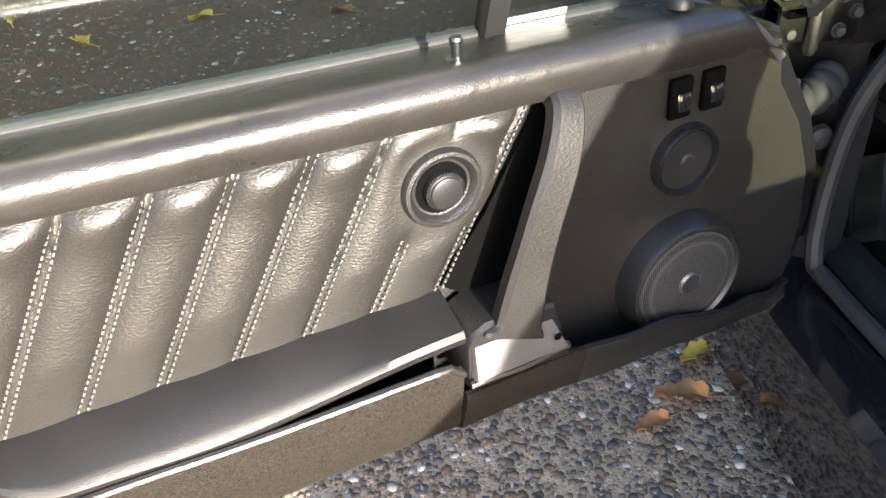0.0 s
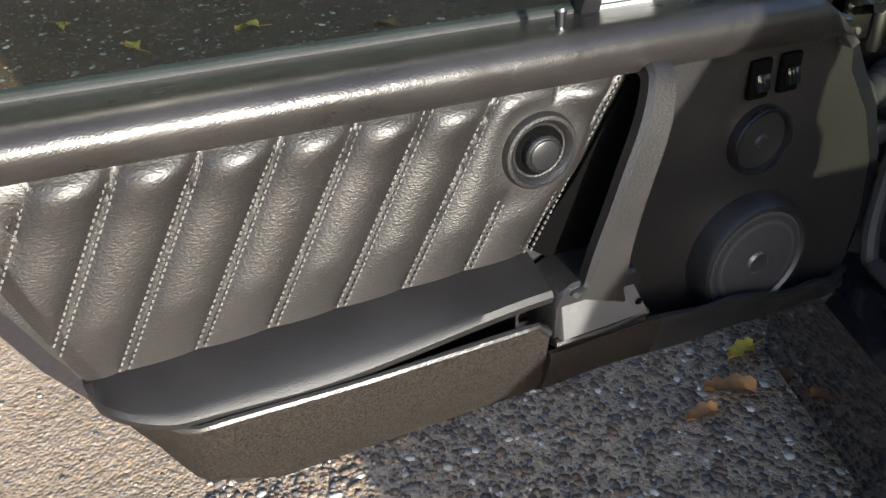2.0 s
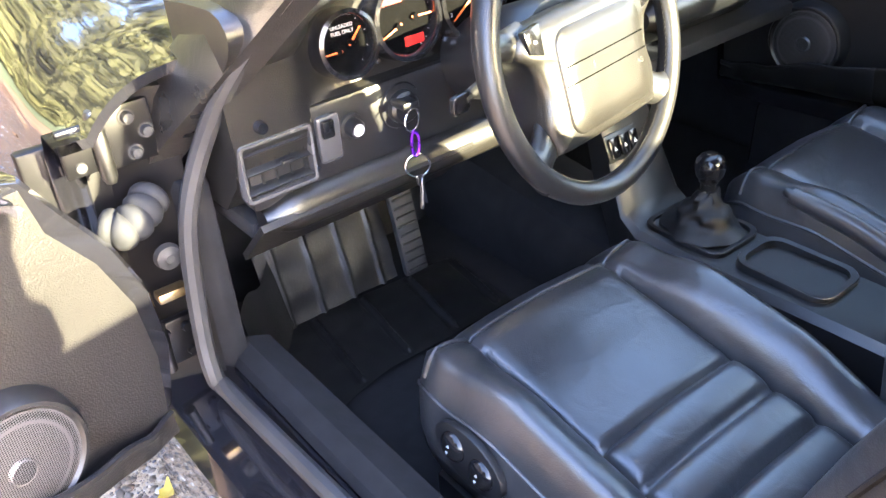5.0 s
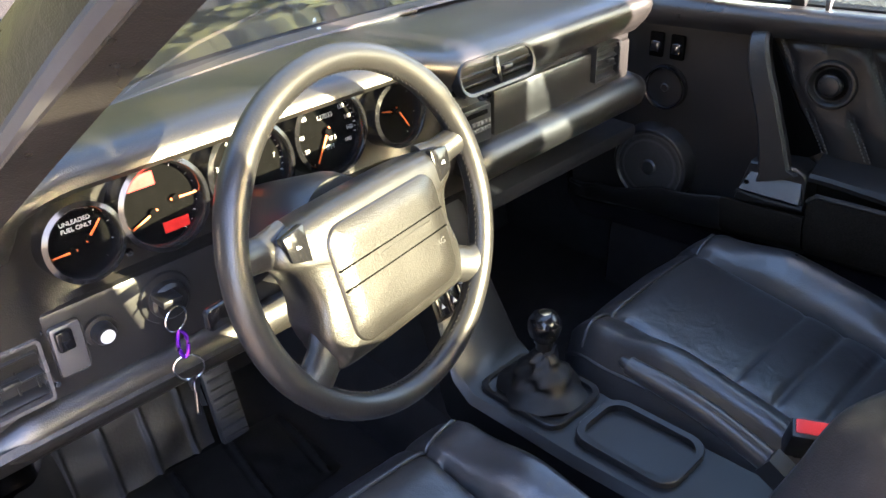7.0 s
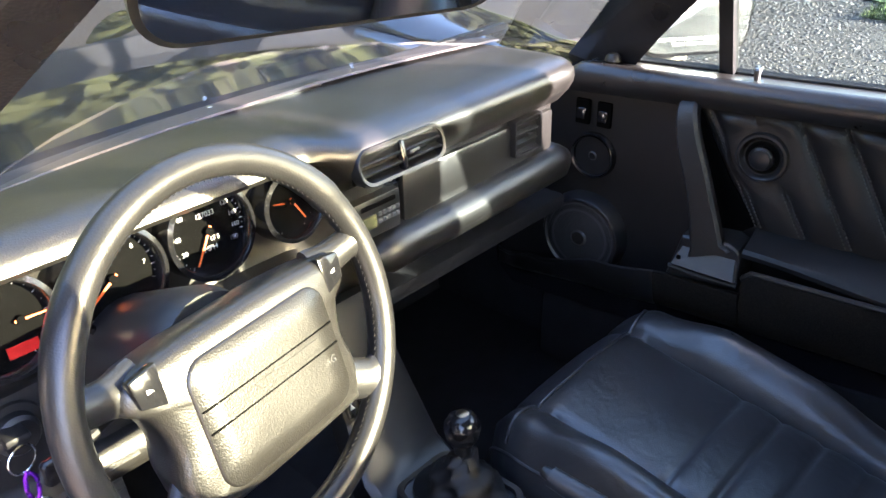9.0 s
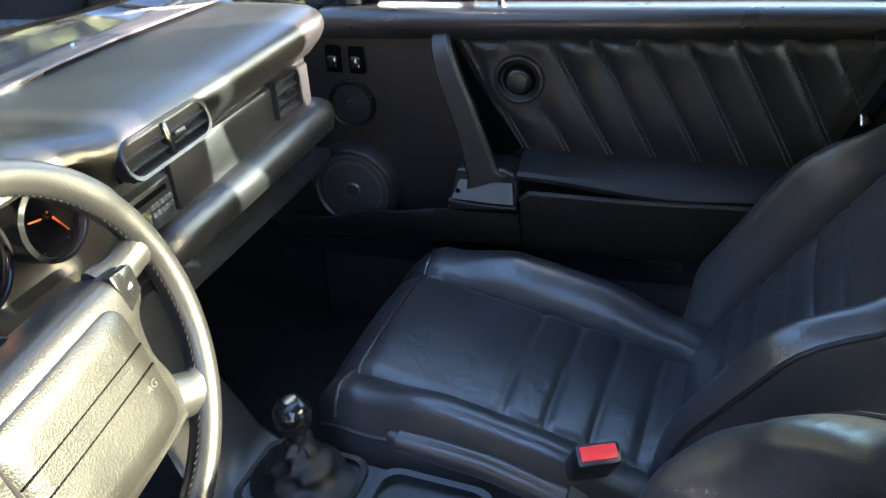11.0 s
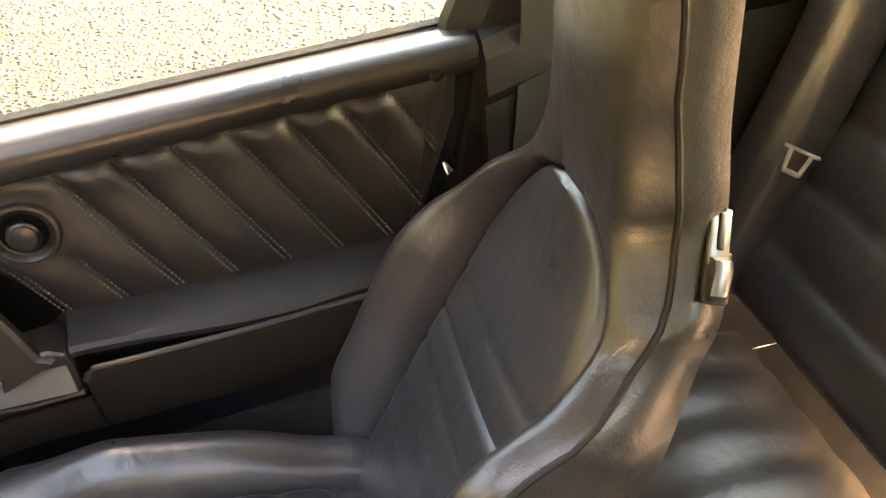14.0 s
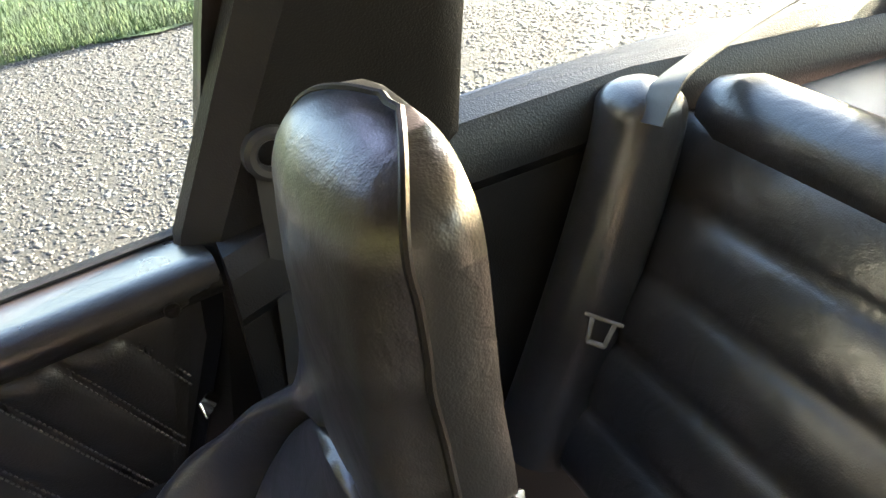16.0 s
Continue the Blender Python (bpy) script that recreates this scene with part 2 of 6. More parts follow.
PANE = thin_glass("window_glass", (0.74, 0.81, 0.765))


MIRROR = material("mirror_glass", (0.85, 0.87, 0.87), 0.02, metal=1.0)


def gravel_material(name):
    m = bpy.data.materials.new(name)
    m.use_nodes = True
    nt = m.node_tree
    bs = nt.nodes["Principled BSDF"]
    bs.inputs["Roughness"].default_value = 0.85
    co = nt.nodes.new("ShaderNodeTexCoord")
    vo = nt.nodes.new("ShaderNodeTexVoronoi")
    vo.inputs["Scale"].default_value = 150
    vo2 = nt.nodes.new("ShaderNodeTexVoronoi")
    vo2.inputs["Scale"].default_value = 60
    no = nt.nodes.new("ShaderNodeTexNoise")
    no.inputs["Scale"].default_value = 1.4
    no.inputs["Detail"].default_value = 6
    for n in (vo, vo2, no):
        nt.links.new(co.outputs["Object"], n.inputs["Vector"])
    r1 = nt.nodes.new("ShaderNodeValToRGB")
    el = r1.color_ramp.elements
    el[0].position, el[0].color = 0.0, (0.25, 0.185, 0.118, 1)
    el[1].position, el[1].color = 1.0, (0.46, 0.38, 0.29, 1)
    for p, c in ((0.35, (0.34, 0.255, 0.165, 1)), (0.6, (0.38, 0.29, 0.19, 1)), (0.85, (0.25, 0.21, 0.165, 1))):
        e = el.new(p)
        e.color = c
    sep = nt.nodes.new("ShaderNodeSeparateColor")
    nt.links.new(vo.outputs["Color"], sep.inputs["Color"])
    nt.links.new(sep.outputs["Red"], r1.inputs["Fac"])
    r2 = nt.nodes.new("ShaderNodeMapRange")
    r2.inputs["From Min"].default_value, r2.inputs["From Max"].default_value = 0.3, 0.7
    r2.inputs["To Min"].default_value, r2.inputs["To Max"].default_value = 0.7, 1.25
    nt.links.new(no.outputs["Fac"], r2.inputs["Value"])
    mul = nt.nodes.new("ShaderNodeVectorMath")
    mul.operation = "SCALE"
    nt.links.new(r1.outputs["Color"], mul.inputs[0])
    nt.links.new(r2.outputs["Result"], mul.inputs["Scale"])
    # far side: grey stone, its colour also darkened in place of dimmer sunlight
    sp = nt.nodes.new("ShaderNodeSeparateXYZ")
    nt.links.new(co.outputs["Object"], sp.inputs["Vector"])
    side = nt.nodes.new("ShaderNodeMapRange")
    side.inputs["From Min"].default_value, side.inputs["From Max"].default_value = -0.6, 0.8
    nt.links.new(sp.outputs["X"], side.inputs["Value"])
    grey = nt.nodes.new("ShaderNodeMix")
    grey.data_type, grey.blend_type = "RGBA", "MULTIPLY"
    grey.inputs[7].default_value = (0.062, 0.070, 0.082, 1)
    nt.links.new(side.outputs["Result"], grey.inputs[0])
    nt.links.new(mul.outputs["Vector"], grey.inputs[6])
    # browner and darker ahead of the car
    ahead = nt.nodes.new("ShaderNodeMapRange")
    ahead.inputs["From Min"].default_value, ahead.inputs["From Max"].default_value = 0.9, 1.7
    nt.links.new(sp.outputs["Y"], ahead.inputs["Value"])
    brown_mix = nt.nodes.new("ShaderNodeMix")
    brown_mix.data_type, brown_mix.blend_type = "RGBA", "MULTIPLY"
    brown_mix.inputs[7].default_value = (0.42, 0.30, 0.20, 1)
    nt.links.new(ahead.outputs["Result"], brown_mix.inputs[0])
    nt.links.new(grey.outputs[2], brown_mix.inputs[6])
    nt.links.new(brown_mix.outputs[2], bs.inputs["Base Color"])
    add = nt.nodes.new("ShaderNodeMath")
    add.operation = "ADD"
    nt.links.new(vo.outputs["Distance"], add.inputs[0])
    nt.links.new(vo2.outputs["Distance"], add.inputs[1])
    bp = nt.nodes.new("ShaderNodeBump")
    bp.invert = True
    bp.inputs["Strength"].default_value = 0.6
    bp.inputs["Distance"].default_value = 0.003
    nt.links.new(add.outputs["Value"], bp.inputs["Height"])
    nt.links.new(bp.outputs["Normal"], bs.inputs["Normal"])
    return m


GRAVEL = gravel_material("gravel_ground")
GRASS = material("grass", (0.035, 0.062, 0.014), 0.9, vary=0.5, vary_scale=3, grain=("noise", 60), bump=1.0)
LEAF = material("dry_leaf", (0.30, 0.15, 0.05), 0.7, vary=0.4, vary_scale=30)
YELLOW_LEAF = material("yellow_leaf", (0.50, 0.36, 0.05), 0.7, vary=0.3, vary_scale=30)


def stone_material(name, k, grey=0.0):
    """Stones that differ one by one; k: how pale the bed is, grey: how little colour it has."""
    m = material(name, (0.3, 0.28, 0.25), 0.75)
    nt = m.node_tree
    info = nt.nodes.new("ShaderNodeNewGeometry")
    r = nt.nodes.new("ShaderNodeValToRGB")
    el = r.color_ramp.elements
    el[0].position, el[0].color = 0.0, (0.05, 0.045, 0.041, 1)
    el[1].position, el[1].color = 1.0, (0.58, 0.55, 0.49, 1)
    for p, c in ((0.25, (0.13, 0.095, 0.060, 1)), (0.42, (0.070, 0.070, 0.078, 1)), (0.6, (0.17, 0.13, 0.09, 1)), (0.78, (0.10, 0.062, 0.038, 1)), (0.92, (0.22, 0.19, 0.15, 1))):
        e = el.new(p)
        e.color = c
    for e in el:
        mean = sum(e.color[:3]) / 3
        e.color = (*[lerp(q, mean * w, grey) * k for q, w in zip(e.color[:3], (0.95, 1.0, 1.10))], 1)
    nt.links.new(info.outputs["Random Per Island"], r.inputs["Fac"])
    nt.links.new(r.outputs["Color"], nt.nodes["Principled BSDF"].inputs["Base Color"])
    return m


STONE = stone_material("pebble", 1.0)
# grey far-side stones, colour scaled down so the sunlit bed stays dim
DIMMED_GREY_STONE = stone_material("dimmed_grey_pebble", 0.36, 0.6)
HEDGE = material("autumn_foliage", (0.034, 0.038, 0.012), 0.8, spec=0.2, vary=0.7, vary_scale=0.45)

# ---- ground ----
def ground():
    bm = bmesh.new()
    bmesh.ops.create_grid(bm, x_segments=2, y_segments=2, size=600)
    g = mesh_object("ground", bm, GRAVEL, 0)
    tagged(g, "flat gravel ground of small tan and grey stones", "ground", kind="structure")
    # lawn strip beyond the gravel on the far side
    bm = bmesh.new()
    pts = [(4.85 + 0.25 * math.sin(y * 1.3) + 0.12 * math.sin(y * 4.1 + 1), y) for y in [i * 0.25 - 30 for i in range(241)]]
    top = [bm.verts.new((x, y, 0.012)) for x, y in pts]
    far = [bm.verts.new((60, y, 0.012)) for x, y in pts]
    for i in range(len(pts) - 1):
        bm.faces.new((top[i], far[i], far[i + 1], top[i + 1]))
    pts = [(6.0 + 0.3 * math.sin(x * 1.1) + 0.15 * math.sin(x * 3.7), x) for x in [i * 0.25 - 8 for i in range(53)]]
    near = [bm.verts.new((x, y, 0.012)) for y, x in pts]
    back = [bm.verts.new((x, 60, 0.012)) for y, x in pts]
    for i in range(len(pts) - 1):
        bm.faces.new((near[i], near[i + 1], back[i + 1], back[i]))
    lawn = mesh_object("lawn", bm, GRASS, 0)
    tagged(lawn, "green grass verge at the edge of the gravel", "lawn", kind="structure")


ground()


def far_hedge():
    """A far belt of tall autumn trees ahead and to the open side, as leafy clumps over a dense foot."""
    rnd = random.Random(11)
    verts, faces = [], []
    for k in range(110):
        a = radians(rnd.uniform(28, 200))
        d = rnd.uniform(13, 21)
        h = rnd.uniform(6.0, 9.5) + 4.5 * math.exp(-((math.degrees(a) - 95) / 40) ** 2)
        cx, cy = d * math.cos(a), d * math.sin(a)
        for _ in range(560):
            u, v, w = rnd.gauss(0, 1), rnd.gauss(0, 1), rnd.random() ** 1.1
            r = h * 0.22 * (0.4 + math.sin(math.pi * min(w + 0.12, 1)))
            p = Vector((cx + u * r * 0.6, cy + v * r * 0.6, h * (0.02 + 0.98 * w)))
            q = Euler((rnd.uniform(0, 6), rnd.uniform(0, 6), 0)).to_matrix()
            z = rnd.uniform(0.14, 0.42)
            i = len(verts)
            verts += [tuple(p + q @ Vector(c) * z) for c in ((-1, -0.6, 0), (1, -0.6, 0.2), (0.9, 0.7, 0), (-0.8, 0.6, 0.25))]
            faces.append((i, i + 1, i + 2, i + 3))
    me = bpy.data.meshes.new("far_trees")
    me.from_pydata(verts, [], faces)
    me.materials.append(HEDGE)
    tagged(new("far_trees", me), "far belt of green and golden autumn trees", "trees", kind="stuff")


far_hedge()


# ---- car shell ----
SILL = -0.735
car = thing("sports_car", "black two-door sports coupe body with the door open", "car")


def shell():
    # floor pan and tunnel
    part("floor_pan", box((0, 0.0, 0.115), (1.36, 2.3, 0.03), 0.005), DARK_CARPET, car)
    part("bulkhead", box((0, 0.98, 0.45), (1.40, 0.05, 0.75), 0.01, pose(0, 0, 0, -12)), DARK_CARPET, car)
    tun = []
    for y in (-0.62, -0.2, 0.2, 0.5, 0.98):
        h = table(y, [(-0.62, 0.26), (0.2, 0.24), (0.6, 0.28), (0.98, 0.34)])
        tun.append([(x * 0.11 + 0.03, y, 0.12 + (h - 0.12) * zz) for x, zz in ((-1, 0), (-1, 0.7), (-0.75, 0.95), (-0.5, 1), (0.5, 1), (0.75, 0.95), (1, 0.7), (1, 0))])
    part("tunnel", loft(tun), DARK_CARPET, car, "dark carpeted centre tunnel")
    for sx in (-1, 1):
        # sill: painted outside, ribbed tread, carpeted inside
        prof = [(0.095, 0.10), (0.10, 0.22), (0.092, 0.285), (0.075, 0.300), (0.02, 0.306), (-0.015, 0.306), (-0.03, 0.296), (-0.085, 0.285), (-0.105, 0.26), (-0.11, 0.12), (0.0, 0.08)]
        rings = [[(sx * (0.725 + a), y, z) for a, z in prof] for y in (-0.50, -0.1, 0.3, 0.56)]
        part("sill", loft(rings), PAINT, car, "black painted door sill")
        rings = [[(sx * (0.725 + a), y, z) for a, z in ((-0.028, 0.300), (-0.036, 0.312), (-0.06, 0.318), (-0.10, 0.300), (-0.118, 0.26), (-0.122, 0.12), (-0.10, 0.12))] for y in (-0.50, 0.0, 0.55)]
        part("sill_carpet", loft(rings), DARK_CARPET, car)
        # kick panel in front of the aperture
        part("kick_panel", box((sx * 0.690, 0.74, 0.36), (0.05, 0.44, 0.48), 0.02), DARK_CARPET, car)
        part("wing_closing_panel", box((sx * 0.780, 0.585, 0.47), (0.17, 0.02, 0.40), 0.004), JAMB, car, "black painted panel behind the hinges")
        # hinge pillar
        rings = []
        for z, y0, xo in ((0.25, 0.535, 0.80), (0.45, 0.56, 0.79), (0.62, 0.56, 0.78), (0.72, 0.54, 0.76)):
            rings.append([(sx * (xo - 0.0), y0 + 0.02, z), (sx * (xo - 0.055), y0 - 0.01, z), (sx * (xo - 0.085), y0 - 0.03, z), (sx * (xo - 0.105), y0 + 0.08, z), (sx * xo, y0 + 0.14, z)])
        part("hinge_pillar", loft(rings), JAMB, car, "black painted door pillar")
        # rubber seal round the aperture
        seal = smooth_path([(sx * x, y, z) for x, y, z in APERTURE], 7)
        part("door_seal", tube(seal, 0.0125, 9, up=(0, 1, 0.3)), RUBBER, car, "black rubber door seal")
        # windscreen pillar and roof rail
        pil = smooth_path([(sx * x, y, z) for x, y, z in PILLAR], 6)
        part("windscreen_pillar", sweep(pil, [(-0.050, -0.02), (-0.045, 0.012), (0.0, 0.026), (0.045, 0.014), (0.050, -0.018), (0, -0.028)], up=(sx * 1, 0, 0.3)), TRIM, car, "dark trimmed windscreen pillar")
        # centre pillar
        rings = []
        for z, yf, yr, x in ((0.24, -0.30, -0.62, 0.70), (0.55, -0.32, -0.66, 0.715), (0.80, -0.365, -0.675, 0.705), (0.95, -0.425, -0.672, 0.655), (1.08, -0.475, -0.668, 0.602), (1.20, -0.53, -0.67, 0.545)):
            t = 0.06
            rings.append([(sx * x, yf, z), (sx * (x - 0.02), yf - 0.005, z), (sx * (x - t + 0.01), yf - 0.04, z), (sx * (x - t), yr + 0.04, z), (sx * (x - t + 0.02), yr, z), (sx * (x + 0.012), yr, z), (sx * (x + 0.015), yf - 0.02, z)])
        part("centre_pillar", loft(rings), VINYL, car, "black vinyl-covered centre pillar")
        # rear quarter: outer body under the side window
        rings = []
        for y, xo, zt in ((-0.60, 0.735, 0.835), (-0.8, 0.74, 0.84), (-1.05, 0.73, 0.845), (-1.35, 0.70, 0.83), (-1.7, 0.60, 0.76)):
            rings.append([(sx * (xo - 0.045), y, zt), (sx * (xo - 0.01), y, zt + 0.01), (sx * (xo + 0.06), y, zt - 0.07), (sx * (xo + 0.09), y, 0.55), (sx * (xo + 0.06), y, 0.22), (sx * (xo - 0.02), y, 0.20), (sx * (xo - 0.05), y, 0.5)])
        part("rear_wing", loft(rings), PAINT, car, "black painted rear wing")
    # roof skin over a pale lining, side rails, and the sail panels beside the rear screen
    def roof(drop, shrink):
        rows = []
        for y, zc, hw in ((0.03, 1.232, 0.43), (-0.08, 1.268, 0.475), (-0.25, 1.292, 0.515), (-0.45, 1.302, 0.535), (-0.65, 1.302, 0.532), (-0.82, 1.290, 0.51), (-0.95, 1.264, 0.485)):
            rows.append([(hw * shrink * j / 14, y, zc - drop - 0.085 * (abs(j) / 14) ** 2.6) for j in range(-14, 15)])
        return loft([r + [(x, y, z - 0.010) for x, y, z in r[::-1]] for r in rows])
    part("roof", roof(0.0, 1.0), PAINT, car, "black painted roof")
    part("headlining", roof(0.022, 0.97), LINING, car, "plain unseen headlining, pale to bounce light")
    for sx in (-1, 1):
        rail = smooth_path([(sx * 0.432, 0.02, 1.180), (sx * 0.492, -0.14, 1.196), (sx * 0.525, -0.35, 1.204), (sx * 0.532, -0.60, 1.202), (sx * 0.505, -0.85, 1.182), (sx * 0.475, -1.02, 1.135)], 5)
        part("roof_rail", sweep(rail, [(-0.022, -0.016), (-0.024, 0.010), (0.0, 0.020), (0.024, 0.010), (0.022, -0.016)], up=(0, 0, 1)), TRIM, car, "dark trimmed rail over the door")
        part("sail_panel", loft([[(sx * 0.455, -0.95, 1.215), (sx * 0.505, -1.05, 1.10), (sx * 0.625, -1.30, 0.86), (sx * 0.57, -1.68, 0.80), (sx * 0.525, -1.62, 0.87), (sx * 0.49, -1.30, 1.06)], [(sx * 0.475, -0.95, 1.235), (sx * 0.530, -1.05, 1.115), (sx * 0.655, -1.30, 0.86), (sx * 0.60, -1.70, 0.80), (sx * 0.54, -1.64, 0.875), (sx * 0.505, -1.31, 1.075)]]), PAINT, car, "black painted panel beside the rear screen")
    header = smooth_path([(-0.425, 0.02, 1.185), (-0.25, 0.09, 1.222), (0, 0.115, 1.235), (0.25, 0.09, 1.222), (0.425, 0.02, 1.185)], 6)
    part("windscreen_header", sweep(header, [(-0.035, -0.014), (-0.03, 0.010), (0.0, 0.016), (0.03, 0.010), (0.035, -0.014)]), TRIM, car, "dark windscreen header")
    # bonnet between the front wings
    rows = []
    for y in (0.74, 0.80, 0.95, 1.3, 1.7, 2.0):
        zc = table(y, [(0.74, 0.775), (0.95, 0.785), (1.4, 0.73), (2.0, 0.55)])
        rows.append([(0.52 * j / 12, y, zc + 0.012 - 0.03 * (abs(j) / 12) ** 2) for j in range(-12, 13)])
    part("bonnet", loft([r + [(x, y, z - 0.02) for x, y, z in r[::-1]] for r in rows]), PAINT, car, "glossy black bonnet")
    part("scuttle", loft([[(0.60 * j / 10, y, z - 0.03 * (abs(j) / 10) ** 2) for j in range(-10, 11)] for y, z in ((0.60, 0.745), (0.69, 0.765), (0.75, 0.768))], False), PLASTIC, car, "black scuttle under the wipers")
    for sx in (-1, 1):
        rings = []
        for i in range(34):
            y = lerp(0.500, 2.0, (i / 33) ** 1.5)
            zt = table(y, [(0.50, 0.752), (0.60, 0.757), (0.75, 0.775), (0.95, 0.788), (1.2, 0.78), (1.6, 0.72), (2.0, 0.60)])
            xo = table(y, [(0.50, 0.832), (0.75, 0.832), (0.95, 0.825), (1.2, 0.83), (1.6, 0.81), (2.0, 0.75)])
            lift = table(y, [(0.62, 0.0), (0.95, 0.02), (1.2, 0.055), (1.6, 0.07), (2.0, 0.05)])
            foot = table(y, [(0.555, zt - 0.055), (0.60, 0.25)])
            top = [(xo - 0.285, zt - 0.012), (xo - 0.25, zt + lift * 0.4), (xo - 0.20, zt + lift * 0.9), (xo - 0.14, zt + lift), (xo - 0.085, zt - 0.012 + lift * 0.8), (xo - 0.04, zt - 0.045 + lift * 0.4), (xo - 0.012, zt - 0.10), (xo, zt - 0.18), (xo + 0.004, 0.45), (xo - 0.02, 0.25)]
            skin = [(p.x, max(p.z, foot)) for p in smooth_path([(x, 0, z) for x, z in top], 4)]
            under = [(x - 0.012 if z < zt - 0.06 else x - 0.004, max(z - 0.012, foot - 0.012)) for x, z in skin[::-1]]
            rings.append([(sx * x, y, z) for x, z in skin + under])
        part("front_wing", loft(rings), PAINT, car, "glossy black front wing", 60)
    for x in (-0.30, 0.12):
        part("wiper", sweep(smooth_path([(x, 0.665, 0.785), (x + 0.18, 0.640, 0.800), (x + 0.42, 0.605, 0.812)], 4), [(-0.006, -0.004), (-0.006, 0.006), (0.006, 0.006), (0.006, -0.004)]), PLASTIC, car, "black wiper blade")
    # windscreen
    ws = []
    for k, (z, yc, hw) in enumerate(((0.80, 0.665, 0.60), (0.93, 0.50, 0.545), (1.08, 0.31, 0.475), (1.235, 0.12, 0.42))):
        ws.append([(hw * j / 6, yc - 0.19 * (j / 6) ** 2, z) for j in range(-6, 7)])
    w = part("windscreen", loft(ws, False), PANE, car, "clear laminated windscreen")
    w.visible_shadow = False
    # rear screen
    rs = []
    for z, yc, hw in ((1.255, -0.95, 0.47), (1.06, -1.30, 0.50), (0.86, -1.62, 0.53)):
        rs.append([(hw * j / 6, yc + 0.06 * (j / 6) ** 2, z) for j in range(-6, 7)])
    part("rear_screen", loft(rs, False), REAR_PANE, car, "green-tinted rear screen")
    part("engine_lid", loft([[(-0.60, -1.60, 0.85), (0.60, -1.60, 0.85), (0.60, -1.60, 0.80), (-0.60, -1.60, 0.80)], [(-0.55, -2.1, 0.62), (0.55, -2.1, 0.62), (0.55, -2.1, 0.57), (-0.55, -2.1, 0.57)]]), PAINT, car)


APERTURE = [(0.715, -0.30, 0.318), (0.722, 0.10, 0.318), (0.735, 0.43, 0.322), (0.742, 0.478, 0.345), (0.732, 0.50, 0.44), (0.714, 0.502, 0.56), (0.680, 0.480, 0.66), (0.645, 0.42, 0.76), (0.595, 0.32, 0.87), (0.540, 0.20, 0.99), (0.485, 0.07, 1.10), (0.445, 0.0, 1.165)]
PILLAR = [(0.712, 0.60, 0.63), (0.682, 0.53, 0.70), (0.640, 0.45, 0.78), (0.590, 0.36, 0.875), (0.530, 0.24, 0.99), (0.470, 0.11, 1.105), (0.425, 0.02, 1.185)]
shell()

# ---- doors ----
def door_top(s):
    return 0.757 + 0.036 * s


def door_low(s):
    return 0.7045 + 0.0451 * s


